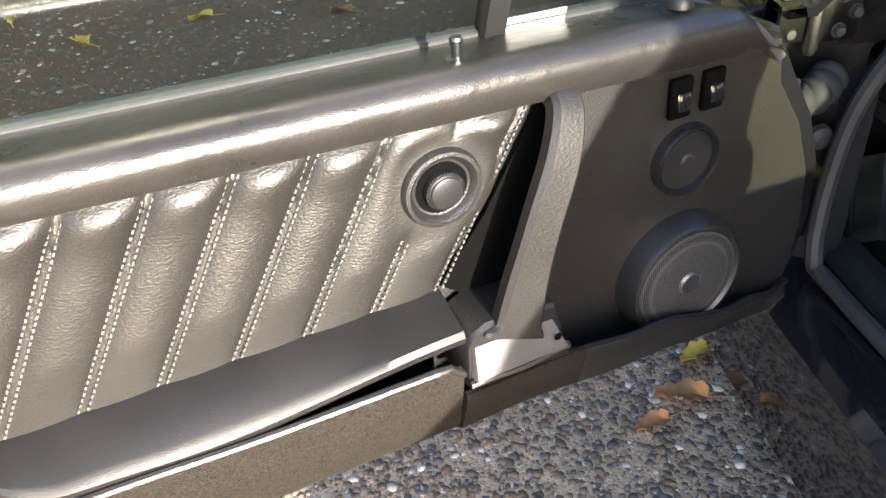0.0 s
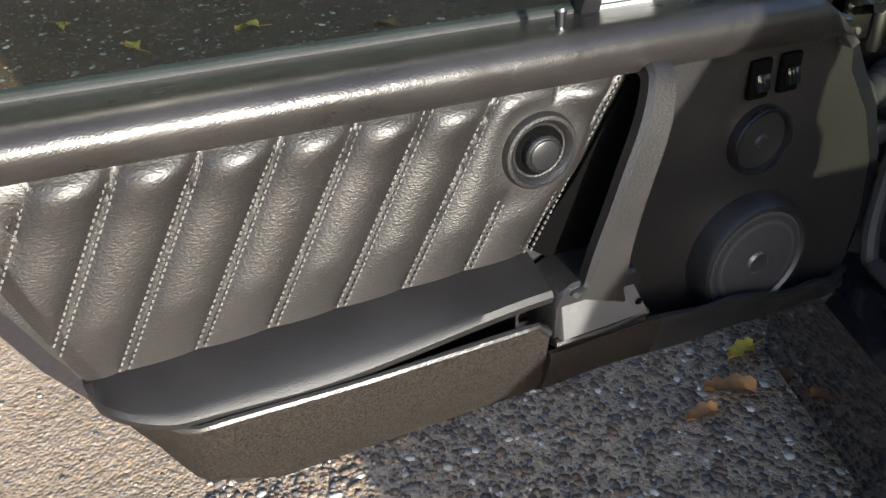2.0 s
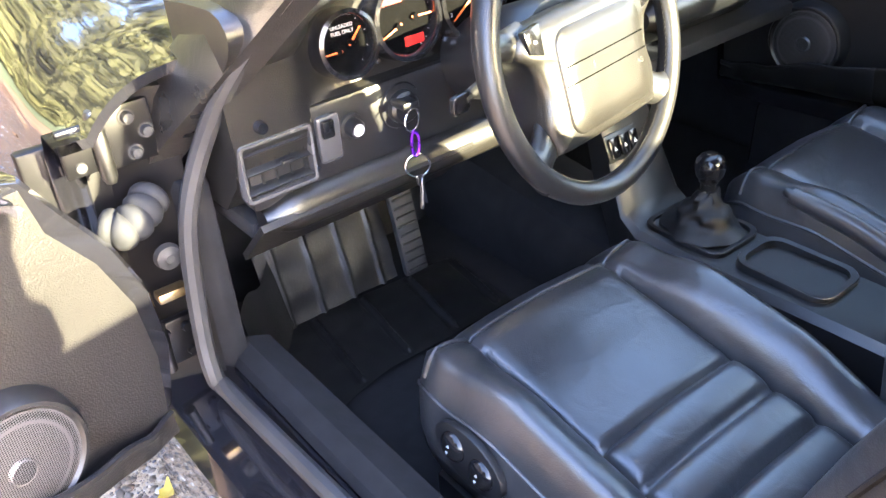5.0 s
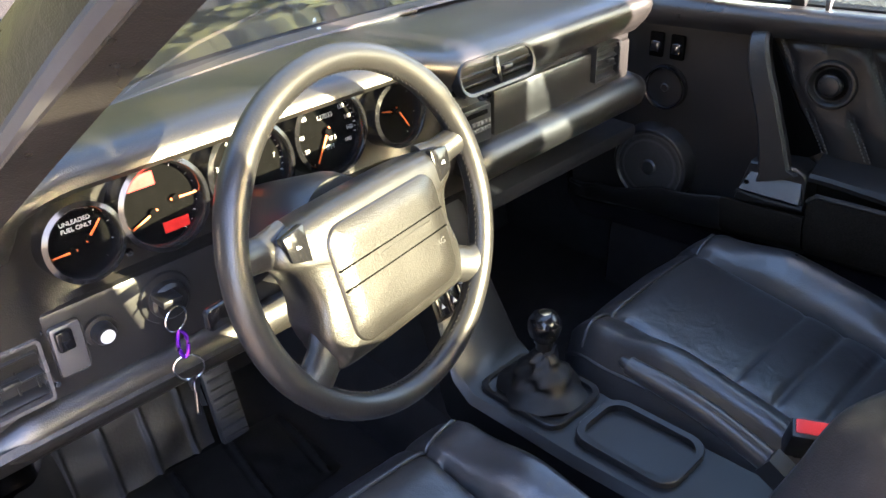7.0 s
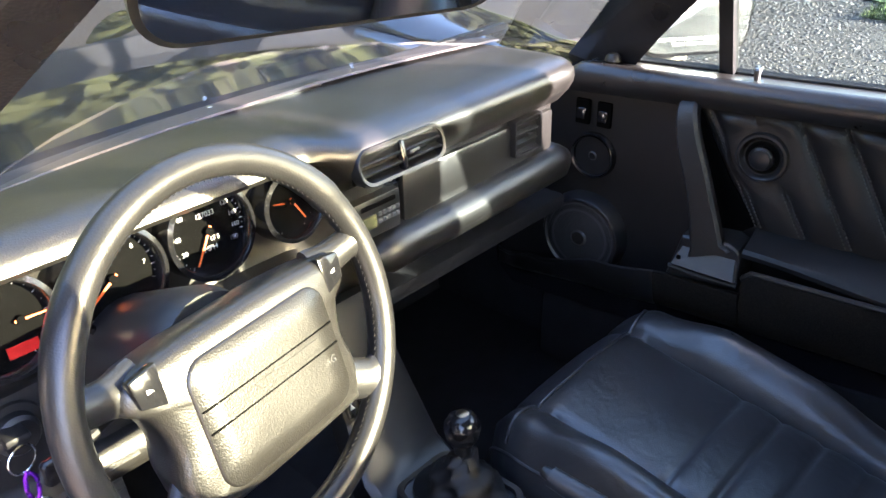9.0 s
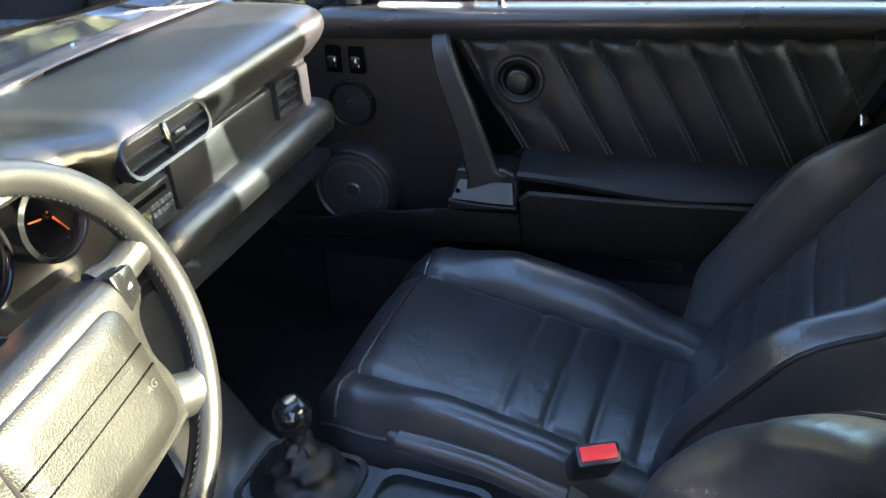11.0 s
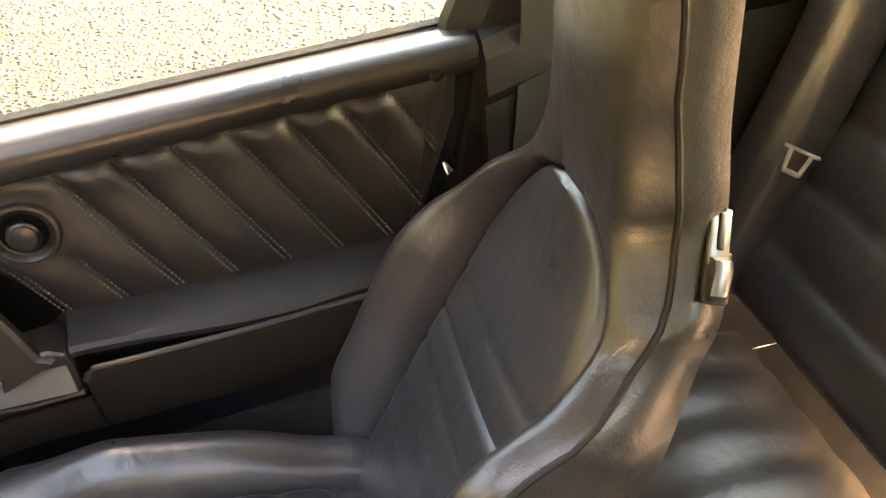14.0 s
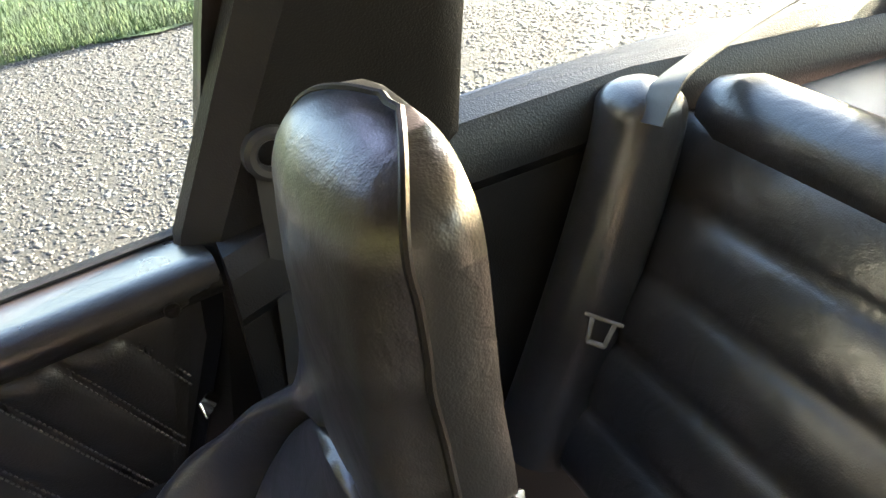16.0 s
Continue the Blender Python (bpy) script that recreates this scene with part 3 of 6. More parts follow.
def car_door(m, sg, label, low=0.352):
    """A long coupe door in its own frame: x from hinge to latch, y towards the cabin (sg), z up."""
    d = thing("car_door", label, "car door", "doors of the car", m)

    def P(s, n, z):
        return Vector((s, sg * n, z))

    # outer shell
    outline = [(0.115, low + 0.02), (0.098, 0.45), (0.104, 0.53), (0.130, 0.60), (0.168, 0.66), (0.20, 0.715), (0.27, 0.742), (0.6, 0.758), (1.150, 0.775), (1.152, 0.73), (1.135, 0.68), (1.085, 0.56), (1.02, 0.45), (0.965, low + 0.03), (0.93, low), (0.15, low - 0.01)]
    rings = []
    for n, grow in ((-0.105, 0.04), (-0.11, 0.0), (-0.08, -0.012), (-0.02, -0.014), (-0.010, 0.0)):
        cx, cz = 0.6, 0.55
        rings.append([P(cx + (s - cx) * (1 - grow), n, cz + (z - cz) * (1 - grow)) for s, z in outline])
    part("outer_shell", loft(rings[1:]), PAINT, d, "black painted door shell", 30)

    # flat backing panel with the curved front edge
    front = [(0.205, 0.712), (0.195, 0.66), (0.155, 0.60), (0.128, 0.53), (0.12, 0.45), (0.13, 0.36)]
    outline = [(1.128, 0.752), (1.122, 0.70), (1.06, 0.552), (0.975, 0.40), (0.95, 0.355)] + [(0.13, 0.345)] + front[::-1]
    part("backing_panel", loft([[P(s, -0.012, z) for s, z in outline], [P(s, -0.002, z) for s, z in outline]]), VINYL, d, "black grained vinyl panel")

    # channelled leather pad
    lean, pitch, first = 0.56, 0.0675, 0.510
    ns, nz = 220, 34
    rows = []
    for j in range(nz + 1):
        v = j / nz
        row = []
        for i in range(ns + 1):
            u = i / ns
            zb = 0.543
            s0 = lerp(0.618, 0.490, v)
            s1 = lerp(1.052, 1.122, v ** 0.9)
            s = lerp(s0, s1, u)
            z = lerp(zb, door_low(s) + 0.012, v)
            q = (s - first - lean * (0.738 - z)) / pitch
            fr = q - math.floor(q)
            puff = max(math.sin(math.pi * fr), 0.0) ** 0.55
            edge = min(1.0, (1 - v) * 9) * min(1.0, 0.25 + v * 2.6)
            end = min(1.0, u * 30, (1 - u) * 30)
            top = 0.006 * math.exp(-((v - 0.86) / 0.10) ** 2)
            n = 0.002 + (0.0125 * puff + top * puff) * max(edge, 0.12) * end
            if q > 8.0:
                n = 0.002 + 0.008 * end * min(1, edge)
            rk = math.hypot(s - 0.606, z - 0.668)
            if rk < 0.075:
                n = lerp(0.013, n, table(rk, [(0.042, 0.0), (0.075, 1.0)]))
            row.append(P(s, n, z))
        rows.append(row)
    part("channelled_pad", loft(rows, False), DOOR_LEATHER, d, "padded leather with slanted stitched channels", 60)
    st = bmesh.new()
    for k in range(9):
        for side in (-0.0042, 0.0042):
            z = 0.552
            while z < 0.734:
                s = first + pitch * k + lean * (0.738 - z) + side
                if s < 1.05 + 0.07 * (z - 0.54) / 0.2 and math.hypot(s - 0.606, z - 0.668) > 0.043 and z < door_low(s) - 0.004:
                    a = math.atan(lean)
                    mm = Matrix.Translation(P(s, 0.0078, z)) @ Matrix.Rotation(-a, 4, "Y")
                    b = bmesh.ops.create_cube(st, size=1.0)
                    bmesh.ops.transform(st, matrix=mm @ Matrix.Diagonal((0.0018, 0.0026, 0.0036, 1)), verts=b["verts"])
                z += 0.0056
    o = part("stitching", st, THREAD, d, "pale grey double stitching", 0)
    tagged(o, kind="stuff")

    # rolled top trim
    rings = []
    for i in range(41):
        s = 0.222 + (1.148 - 0.222) * i / 40
        t, l = door_top(s), door_low(s)
        f = table(s, [(0.222, 0.0), (0.29, 1.0), (1.2, 1.0)])
        o = table(s, [(0.222, -0.062), (0.292, 0.0)])
        prof = [(-0.076, t - 0.030), (-0.074, t - 0.014), (-0.04, t - 0.008), (-0.004, t - 0.002), (0.014, t + 0.002), (0.024, t - 0.001), (0.032, t - 0.009), (0.034, t - 0.020), (0.031, lerp(l, t, 0.30)), (0.023, l + 0.003), (0.006, l - 0.001), (-0.004, l)]
        rings.append([P(s, n * lerp(0.55, 1, f), z + o * max(0, (z - l) / (t - l)) * 0.9) for n, z in prof])
    part("top_trim", loft(rings), TRIM, d, "padded dark leather capping rail")
    ends = [(0.300, 0.763), (0.262, 0.744), (0.228, 0.712), (0.218, 0.700)]
    part("end_plate", loft([[P(s - 0.004, -0.034, z + 0.002), P(s - 0.004, 0.016, z + 0.002), P(s + 0.004, 0.016, z - 0.004), P(s + 0.004, -0.034, z - 0.004)] for s, z in ends]), SATIN, d, "smooth sloping end plate")
    part("screw", lathe([(0, 0.003), (0.006, 0.003), (0.008, 0), (0.008, -0.004)], basis(P(1.095, 0.0325, 0.767), (1, 0, 0), (0, 0, sg)) @ Matrix.Rotation(0, 4, "X"), 14), PLASTIC, d)

    # window channel seal and glass
    seal = [P(s, -0.0805, door_top(s) - 0.018) for s in (0.28, 0.6, 0.9, 1.15)]
    part("window_seal", sweep(seal, [(-0.007, -0.01), (-0.007, 0.008), (0.0, 0.013), (0.007, 0.008), (0.007, -0.01)]), RUBBER, d, "black rubber window seal")
    def g(s, h, off=0.0):
        return P(s, -0.080 - off + 0.36 * h * 0.95, door_top(s) - 0.030 + h * 0.95)
    outline = [(0.515, 0.0), (1.148, 0.0), (1.165, 0.06), (1.225, 0.40), (0.95, 0.415), (0.72, 0.38), (0.515, 0.275)]
    w = part("window_glass", loft([[g(s, h) for s, h in outline], [g(s, h, 0.004) for s, h in outline]]), PANE, d, "green-tinted side window")
    w.visible_shadow = False
    outline = [(0.26, 0.0), (0.50, 0.0), (0.50, 0.262), (0.44, 0.20)]
    w = part("quarter_glass", loft([[g(s, h) for s, h in outline], [g(s, h, 0.004) for s, h in outline]]), PANE, d)
    w.visible_shadow = False
    bar = [g(0.508, h, 0.0) for h in (-0.02, 0.1, 0.2, 0.268)]
    if sg > 0:
        for k in range(2):
            part("sticker", loft([[g(s, h, q) for s, h in ((0.425, 0.014 + 0.010 * k), (0.496, 0.014 + 0.010 * k), (0.496, 0.021 + 0.010 * k), (0.425, 0.021 + 0.010 * k))] for q in (-0.0012, -0.0004)]), STICKER, d, "pale printed sticker strip", 0)
        part("sticker", loft([[g(s, h, q) for s, h in ((1.100, 0.022), (1.142, 0.022), (1.142, 0.060), (1.100, 0.060))] for q in (-0.0012, -0.0004)]), STICKER, d, "white paper sticker", 0)
    part("window_divider", sweep(bar, [(-0.011, -0.011), (-0.011, 0.011), (0.011, 0.011), (0.011, -0.011)], up=(1, 0, 0)), PLASTIC, d, "black window divider bar")
    fr = smooth_path([g(s, h, 0.003) for s, h in ((0.225, -0.02), (0.30, 0.065), (0.44, 0.205), (0.52, 0.282), (0.72, 0.388), (0.95, 0.424), (1.14, 0.422), (1.228, 0.40), (1.205, 0.25), (1.166, 0.02))], 5)
    part("window_frame", sweep(fr, [(-0.011, -0.012), (-0.011, 0.012), (0.011, 0.012), (0.011, -0.012)], up=(0, 1, 0)), TRIM, d, "black window frame")

    # lock button and mirror knob
    part("lock_button", lathe([(0, 0.023), (0.0050, 0.0225), (0.0062, 0.020), (0.0050, 0.014), (0.0045, 0.004), (0.010, 0.0035), (0.0115, 0.0), (0.0115, -0.004)], Matrix.Translation(P(0.572, -0.012, door_top(0.572) - 0.006)), 16), STEEL, d, "slim metal lock button")
    part("mirror_knob", lathe([(0, 0.020), (0.008, 0.019), (0.0125, 0.014), (0.0135, 0.008), (0.011, 0.005), (0.017, 0.004), (0.0185, 0.0), (0.0185, -0.005)], Matrix.Translation(P(0.335, -0.012, door_top(0.335) - 0.006)), 20), PLASTIC, d)

    # hinged pocket lid that serves as the armrest
    rings = []
    for i in range(61):
        s = 0.612 + (1.056 - 0.612) * i / 60
        k = max(0.0, 1 - max(0, (s - 0.965)) / 0.091)
        w = 0.060 * math.sqrt(max(1 - (1 - k) ** 2.2, 0.004)) if k < 1 else 0.060
        zl = table(s, [(0.61, 0.527), (0.86, 0.509), (0.98, 0.516), (1.06, 0.532)])
        rings.append([P(s, -0.004, 0.546), P(s, 0.006, 0.5455), P(s, w * 0.85, lerp(0.546, zl, 0.75)), P(s, w - 0.004, zl + 0.004), P(s, w, zl - 0.002), P(s, w - 0.002, zl - 0.010), P(s, w - 0.008, zl - 0.012), P(s, -0.004, 0.522)])
    part("pocket_lid", loft(rings), LID, d, "black leather-covered armrest lid")

    # door pocket body
    def pocket_top(s):
        return table(s, [(0.13, 0.370), (0.22, 0.390), (0.37, 0.428), (0.50, 0.450), (0.6165, 0.455), (0.619, 0.496), (0.80, 0.496), (0.98, 0.502), (1.03, 0.516)])

    def pocket_out(s):
        return table(s, [(0.125, 0.006), (0.18, 0.028), (0.32, 0.047), (0.50, 0.060), (0.62, 0.066), (0.97, 0.064), (1.02, 0.035), (1.045, 0.008)])

    def body(s0, s1, n=36):
        rows = []
        for i in range(n + 1):
            s = lerp(s0, s1, i / n)
            t, w = pocket_top(s), pocket_out(s)
            b = table(s, [(0.12, 0.335), (0.36, 0.356), (0.56, 0.374), (0.90, 0.376), (0.97, 0.40), (1.045, 0.50)])
            b = min(b, t - 0.012)
            rows.append([P(s, w - 0.012, t - 0.004), P(s, w - 0.006, t), P(s, w - 0.001, t - 0.001), P(s, w, t - 0.006), P(s, w - 0.006, lerp(t, b, 0.35)), P(s, w * 0.72, lerp(t, b, 0.8)), P(s, w * 0.45, b), P(s, -0.004, b - 0.004), P(s, -0.004, b + 0.012), P(s, w * 0.45, b + 0.014), P(s, w - 0.014, lerp(t, b, 0.4))])
        return loft(rows)

    part("carpet_pocket", body(0.6185, 1.045), CARPET, d, "dark carpeted door pocket")
    part("carpet_skirt", body(0.47, 0.6165, 8), CARPET, d, "dark carpet under the handle")
    part("front_pocket", body(0.125, 0.47), VINYL, d, "black moulded front door pocket")
    lip = [P(s, pocket_out(s) - 0.003, pocket_top(s) + 0.001) for s in [0.618 + 0.425 * i / 30 for i in range(31)]]
    part("pocket_piping", tube(lip, 0.0046, 8), TRIM, d, "black leather piping")

    # pull handle: strap, black plate for the shade behind it, and foot
    def strap(t):
        w = table(t, [(0, 0.0155), (0.5, 0.0205), (0.85, 0.026), (1, 0.036)])
        return [(-w, -0.008), (-w, 0.004), (-w + 0.005, 0.009), (w - 0.005, 0.009), (w, 0.004), (w, -0.008)]
    pts = smooth_path([P(0.488, 0.010, 0.738), P(0.490, 0.036, 0.725), P(0.503, 0.050, 0.685), P(0.526, 0.057, 0.628), P(0.545, 0.060, 0.570), P(0.556, 0.063, 0.530), P(0.563, 0.064, 0.512)], 6)
    part("pull_handle", sweep(pts, strap, up=(0, sg, 0)), DOOR_LEATHER, d, "curved leather-covered pull handle")
    foot = [(0.515, 0.530), (0.590, 0.536), (0.606, 0.528), (0.613, 0.515), (0.614, 0.463), (0.495, 0.455)]
    part("handle_foot", loft([[P(s, 0.006, z) for s, z in foot], [P(s, 0.060, z) for s, z in foot], [P(lerp(s, 0.555, 0.03), 0.064, lerp(z, 0.485, 0.06)) for s, z in foot]]), VINYL, d)
    cover = [(0.518, 0.516), (0.606, 0.514), (0.611, 0.480), (0.506, 0.482)]
    part("cover_piping", tube([P(0.500, 0.068, 0.474), P(0.555, 0.070, 0.471), P(0.614, 0.069, 0.471)], 0.0045, 8), VINYL, d)
    part("foot_cover", loft([[P(s, 0.050, z) for s, z in cover], [P(s, 0.060 + (0.516 - z) * 0.45, z) for s, z in cover], [P(lerp(s, 0.560, 0.03), 0.063 + (0.516 - z) * 0.45, lerp(z, 0.498, 0.08)) for s, z in cover]]), SATIN, d, "smooth satin handle end cover")
    # no hole is cut: a black disc paints its shade
    part("hole_shade", lathe([(0, 0.0012), (0.0036, 0.0012), (0.0042, 0.0)], basis(P(0.517, 0.0735, 0.496), (1, 0, 0), (0, 0, -sg)), 12), DIAL, d, "dark disc painted for the shade in a screw hole")
    # flat plate, coloured black to paint the shade of the recess
    shade_outline = [(0.476, 0.700), (0.487, 0.725), (0.500, 0.722), (0.560, 0.620), (0.612, 0.552), (0.570, 0.520), (0.520, 0.545), (0.488, 0.640)]
    part("handle_shade", loft([[P(s, 0.0035, z) for s, z in shade_outline], [P(s, 0.0065, z) for s, z in shade_outline]]), DIAL, d, "black plate standing for the shade behind the handle")

    # release knob in a dished surround
    face = basis(P(0.606, 0.013, 0.668), (1, 0, 0), (0, 0, -sg))
    part("knob_well", lathe([(0, 0.001), (0.026, 0.001)], face, 32), DIAL, d)
    part("knob_surround", lathe([(0.0195, -0.003), (0.0225, -0.001), (0.0285, 0.0005), (0.0310, 0.0045), (0.0340, 0.0075), (0.0375, 0.0070), (0.0395, 0.0040), (0.0410, -0.006)], face, 40), VINYL, d, "round dished knob surround")
    part("release_knob", lathe([(0, 0.0140), (0.012, 0.0138), (0.0148, 0.0128), (0.0155, 0.0110), (0.0172, 0.0100), (0.0180, 0.0085), (0.0182, -0.004), (0.019, -0.004)], face, 28), PLASTIC, d, "knurled black knob")
    kn = bmesh.new()
    for k in range(36):
        a = 2 * math.pi * k / 36
        v = bmesh.ops.create_cube(kn, size=1.0)["verts"]
        bmesh.ops.transform(kn, matrix=face @ Matrix.Rotation(a, 4, "Z") @ Matrix.Translation((0.0184, 0, 0.004)) @ Matrix.Diagonal((0.0012, 0.0018, 0.011, 1)), verts=v)
    tagged(part("knurling", kn, PLASTIC, d, "", 0), kind="stuff")

    # window switches
    for s in (0.334, 0.2935):
        part("switch_frame", box(P(s, 0.002, 0.680), (0.027, 0.008, 0.045), 0.003), DIAL, d)
        part("switch_rocker", box(P(s, 0.008, 0.678), (0.018, 0.008, 0.020), 0.003, pose(0, 0, 0, 14 * sg)), GLOSS, d, "rocker switch")
    # small round speaker
    face = basis(P(0.318, 0.0, 0.604), (1, 0, 0), (0, 0, -sg))
    part("tweeter_ring", lathe([(0.034, 0.004), (0.036, 0.010), (0.039, 0.011), (0.041, 0.008), (0.042, -0.004)], face, 40), GLOSS, d, "gloss black speaker ring")
    part("tweeter_grille", lathe([(0, 0.008), (0.006, 0.0078), (0.008, 0.005), (0.034, 0.003)], face, 32), PLASTIC, d)
    # large speaker in a raised pod
    face = basis(P(0.312, 0.0, 0.452), (1, 0, 0.0), (0, 0, -sg))
    part("speaker_pod", lathe([(0.066, 0.024), (0.070, 0.028), (0.074, 0.027), (0.077, 0.022), (0.083, -0.01)], face, 44), PLASTIC, d, "raised black speaker pod")
    part("speaker_grille", lathe([(0, 0.031), (0.012, 0.031), (0.016, 0.028), (0.05, 0.028), (0.066, 0.025)], face, 40), GRILLE, d, "perforated metal speaker grille")
    return d


def grille_material():
    m = material("perforated_grille", (0.10, 0.10, 0.105), 0.35, metal=0.6)
    nt = m.node_tree
    bs = nt.nodes["Principled BSDF"]
    co = nt.nodes.new("ShaderNodeTexCoord")
    vo = nt.nodes.new("ShaderNodeTexVoronoi")
    vo.inputs["Scale"].default_value = 420
    vo.inputs["Randomness"].default_value = 0.0
    nt.links.new(co.outputs["Object"], vo.inputs["Vector"])
    ra = nt.nodes.new("ShaderNodeValToRGB")
    ra.color_ramp.elements[0].position, ra.color_ramp.elements[0].color = 0.38, (0.004, 0.004, 0.004, 1)
    ra.color_ramp.elements[1].position, ra.color_ramp.elements[1].color = 0.46, (0.11, 0.11, 0.115, 1)
    nt.links.new(vo.outputs["Distance"], ra.inputs["Fac"])
    nt.links.new(ra.outputs["Color"], bs.inputs["Base Color"])
    return m


GRILLE = grille_material()
STICKER = material("sticker", (0.55, 0.56, 0.55), 0.5)
driver_door = car_door(basis((-0.701, 0.450, 0), (-0.961, -0.277, 0), (0.277, -0.961, 0)), 1, "open black car door with channelled leather lining")
passenger_door = car_door(basis((0.557, 0.755, 0), (0.08, -0.997, 0), (0.997, 0.08, 0)), -1, "closed black car door with channelled leather lining", 0.30)

# ---- seats ----
CUSHION_SEAMS = (0.048, -0.016, -0.080, -0.144)
BACK_SEAMS = (0.135, 0.190, 0.245, 0.300, 0.355)
INSIDE = (0.0, 0.25, 0.48, 0.66, 0.80, 0.89, 0.95, 0.985, 1.0)
OUTSIDE = (0.03, 0.08, 0.15, 0.24, 0.34, 0.44, 0.54, 0.64, 0.73, 0.81, 0.88, 0.94, 0.98, 1.0)


def groove(v, seams, w=0.006):
    return sum(math.exp(-((v - s) / w) ** 2) for s in seams)


def puff(v, seams):
    """Pleats swell between their seams."""
    for p, q in zip(sorted(seams), sorted(seams)[1:]):
        if p <= v <= q:
            return math.sin(math.pi * (v - p) / (q - p)) ** 0.6
    return 0.0


def crease(x, y, z):
    """Shallow wrinkles and dents of old hide."""
    p = Vector((x, y, z))
    return 0.0016 * noise.noise(p * 9) + 0.0008 * noise.noise(p * 27)


def spread(ins, hw):
    """Widths across half a seat, close together at the insert's seam: (width, 0 inside .. 1 outer edge)."""
    return [(ins * q, 0.0, q) for q in INSIDE] + [(ins + (hw - ins) * k, k, 1.0) for k in OUTSIDE]


def car_seat(x0, label, inner, upright=0.0, shift=0.0, off=0.0, outer=1.0, broad=0.0, plump=1.0):
    """A one-piece sports seat; local x across, y forward, z up. inner: the side of the tunnel (+1 or -1)."""
    st = thing("bucket_seat", label, "car seat", "front seats", Matrix.Translation((x0, 0, 0)))

    def cushion_z(y):
        return 0.292 + (y + 0.17) * 0.175

    # cushion
    rings, pipes = [], ([], [])
    ny = 118
    for i in range(ny + 1):
        t = i / ny
        y = lerp(-0.26, 0.330, t ** 0.93)
        nose = max(0.0, (y - 0.235) / 0.095)
        drop = 0.075 * (1 - math.sqrt(max(1 - nose ** 2, 0))) if nose > 0 else 0
        zc = cushion_z(y) - drop
        hw = 0.216 - 0.042 * max(0, nose) ** 2.2 - 0.010 * max(0, (-0.05 - y) / 0.2)
        bol = table(y, [(-0.26, 0.004), (-0.14, 0.026), (0.0, 0.050), (0.12, 0.052), (0.25, 0.018), (0.33, 0.0)])
        pleat = plump * (puff(y + shift, CUSHION_SEAMS) * 0.008 - 0.009 * groove(y + shift, CUSHION_SEAMS))
        half_ring = []
        for w, k, q in spread(0.130, hw):
            z = zc
            if k > 0:
                z += bol * math.sin(math.pi * min(k * 0.80, 1.0)) ** 0.8 - 0.042 * max(0, k - 0.75) / 0.25
            else:
                z += 0.007 * math.cos(q * math.pi / 2) + pleat * min(1, (1 - q) / 0.08)
            z -= (0.013 if y < 0.25 else 0.007) * math.exp(-((w - 0.130) / 0.0060) ** 2)
            half_ring.append((w, z))
        ring = [Vector((sx * w, y, z + crease(x0 + sx * w, y, 0))) for sx, w, z in [(-1, w, z) for w, z in half_ring[:0:-1]] + [(1, w, z) for w, z in half_ring]]
        for sd, p in ((0, ring[0]), (1, ring[-1])):
            pipes[sd].append(Vector((p.x, y, p.z)))
        low = max(0.215, 0.215 + 0.02 * nose)
        side = half_ring[-1][1]
        e = 0.014 * (1 - nose)
        ring += [Vector((hw + e * 0.7, y, lerp(side, low, 0.25))), Vector((hw + e, y, lerp(side, low, 0.6))), Vector((hw, y, low)), Vector((hw - 0.03, y, low - 0.015)), Vector((-hw + 0.03, y, low - 0.015)), Vector((-hw, y, low)), Vector((-hw - e, y, lerp(side, low, 0.6))), Vector((-hw - e * 0.7, y, lerp(side, low, 0.25)))]
        rings.append(ring)
    part("cushion", loft(rings), LEATHER, st, "black leather cushion with pleated insert", 80)
    for line in pipes:
        part("piping", tube(line[16:-1:2], 0.0032, 7), LEATHER, st, "black leather piping")
    nose_line = [q + Vector((0, 0.003, 0.002)) for q in rings[ny - 12][2:2 * len(half_ring) - 3:2]]
    part("nose_piping", tube(nose_line, 0.0030, 7), LEATHER, st, "black leather piping")
    # backrest, turned forward about its foot by the upright angle
    tilt = Matrix.Translation((off, -0.150, 0.255)) @ pose(0, 0, 0, -upright) @ Matrix.Translation((0, 0.150, -0.255))
    path = smooth_path([(0, -0.150, 0.255), (0, -0.250, 0.42), (0, -0.337, 0.56), (0, -0.414, 0.70), (0, -0.436, 0.80), (0, -0.441, 0.88), (0, -0.447, 0.938)], 22)
    crown = len(path)
    path += [Vector((0, -0.447, 0.938 + 0.070 * math.sin(radians(a)))) for a in range(4, 90, 3)]
    n = len(path)
    length = [0.0]
    for p, q in zip(path, path[1:]):
        length.append(length[-1] + (q - p).length)
    total = length[-1]

    def half(h):
        return broad * math.exp(-((h - 0.44) / 0.11) ** 2) + table(h, [(0.0, 0.180), (0.12, 0.204), (0.30, 0.214), (0.39, 0.203), (0.485, 0.165), (0.575, 0.124), (0.66, 0.113), (total, 0.113)])

    def out_of(i):
        t = (path[min(i + 1, n - 1)] - path[max(i - 1, 0)]).normalized()
        return Vector((0, t.z, -t.y))

    rings = []
    for i, p in enumerate(path):
        h, out = length[i], out_of(i)
        hw = half(h)
        bol = table(h, [(0.0, 0.040), (0.15, 0.085), (0.34, 0.090), (0.46, 0.062), (0.56, 0.016), (0.62, 0.0), (total, 0.0)])
        ins = 0.146 if h < 0.38 else 0.146 * max(1 - ((h - 0.38) / 0.177) ** 2.4, 0.0) ** (1 / 2.1)
        ins = max(ins, 0.030)
        head = table(h, [(0.50, 0.0), (0.66, 1.0)])
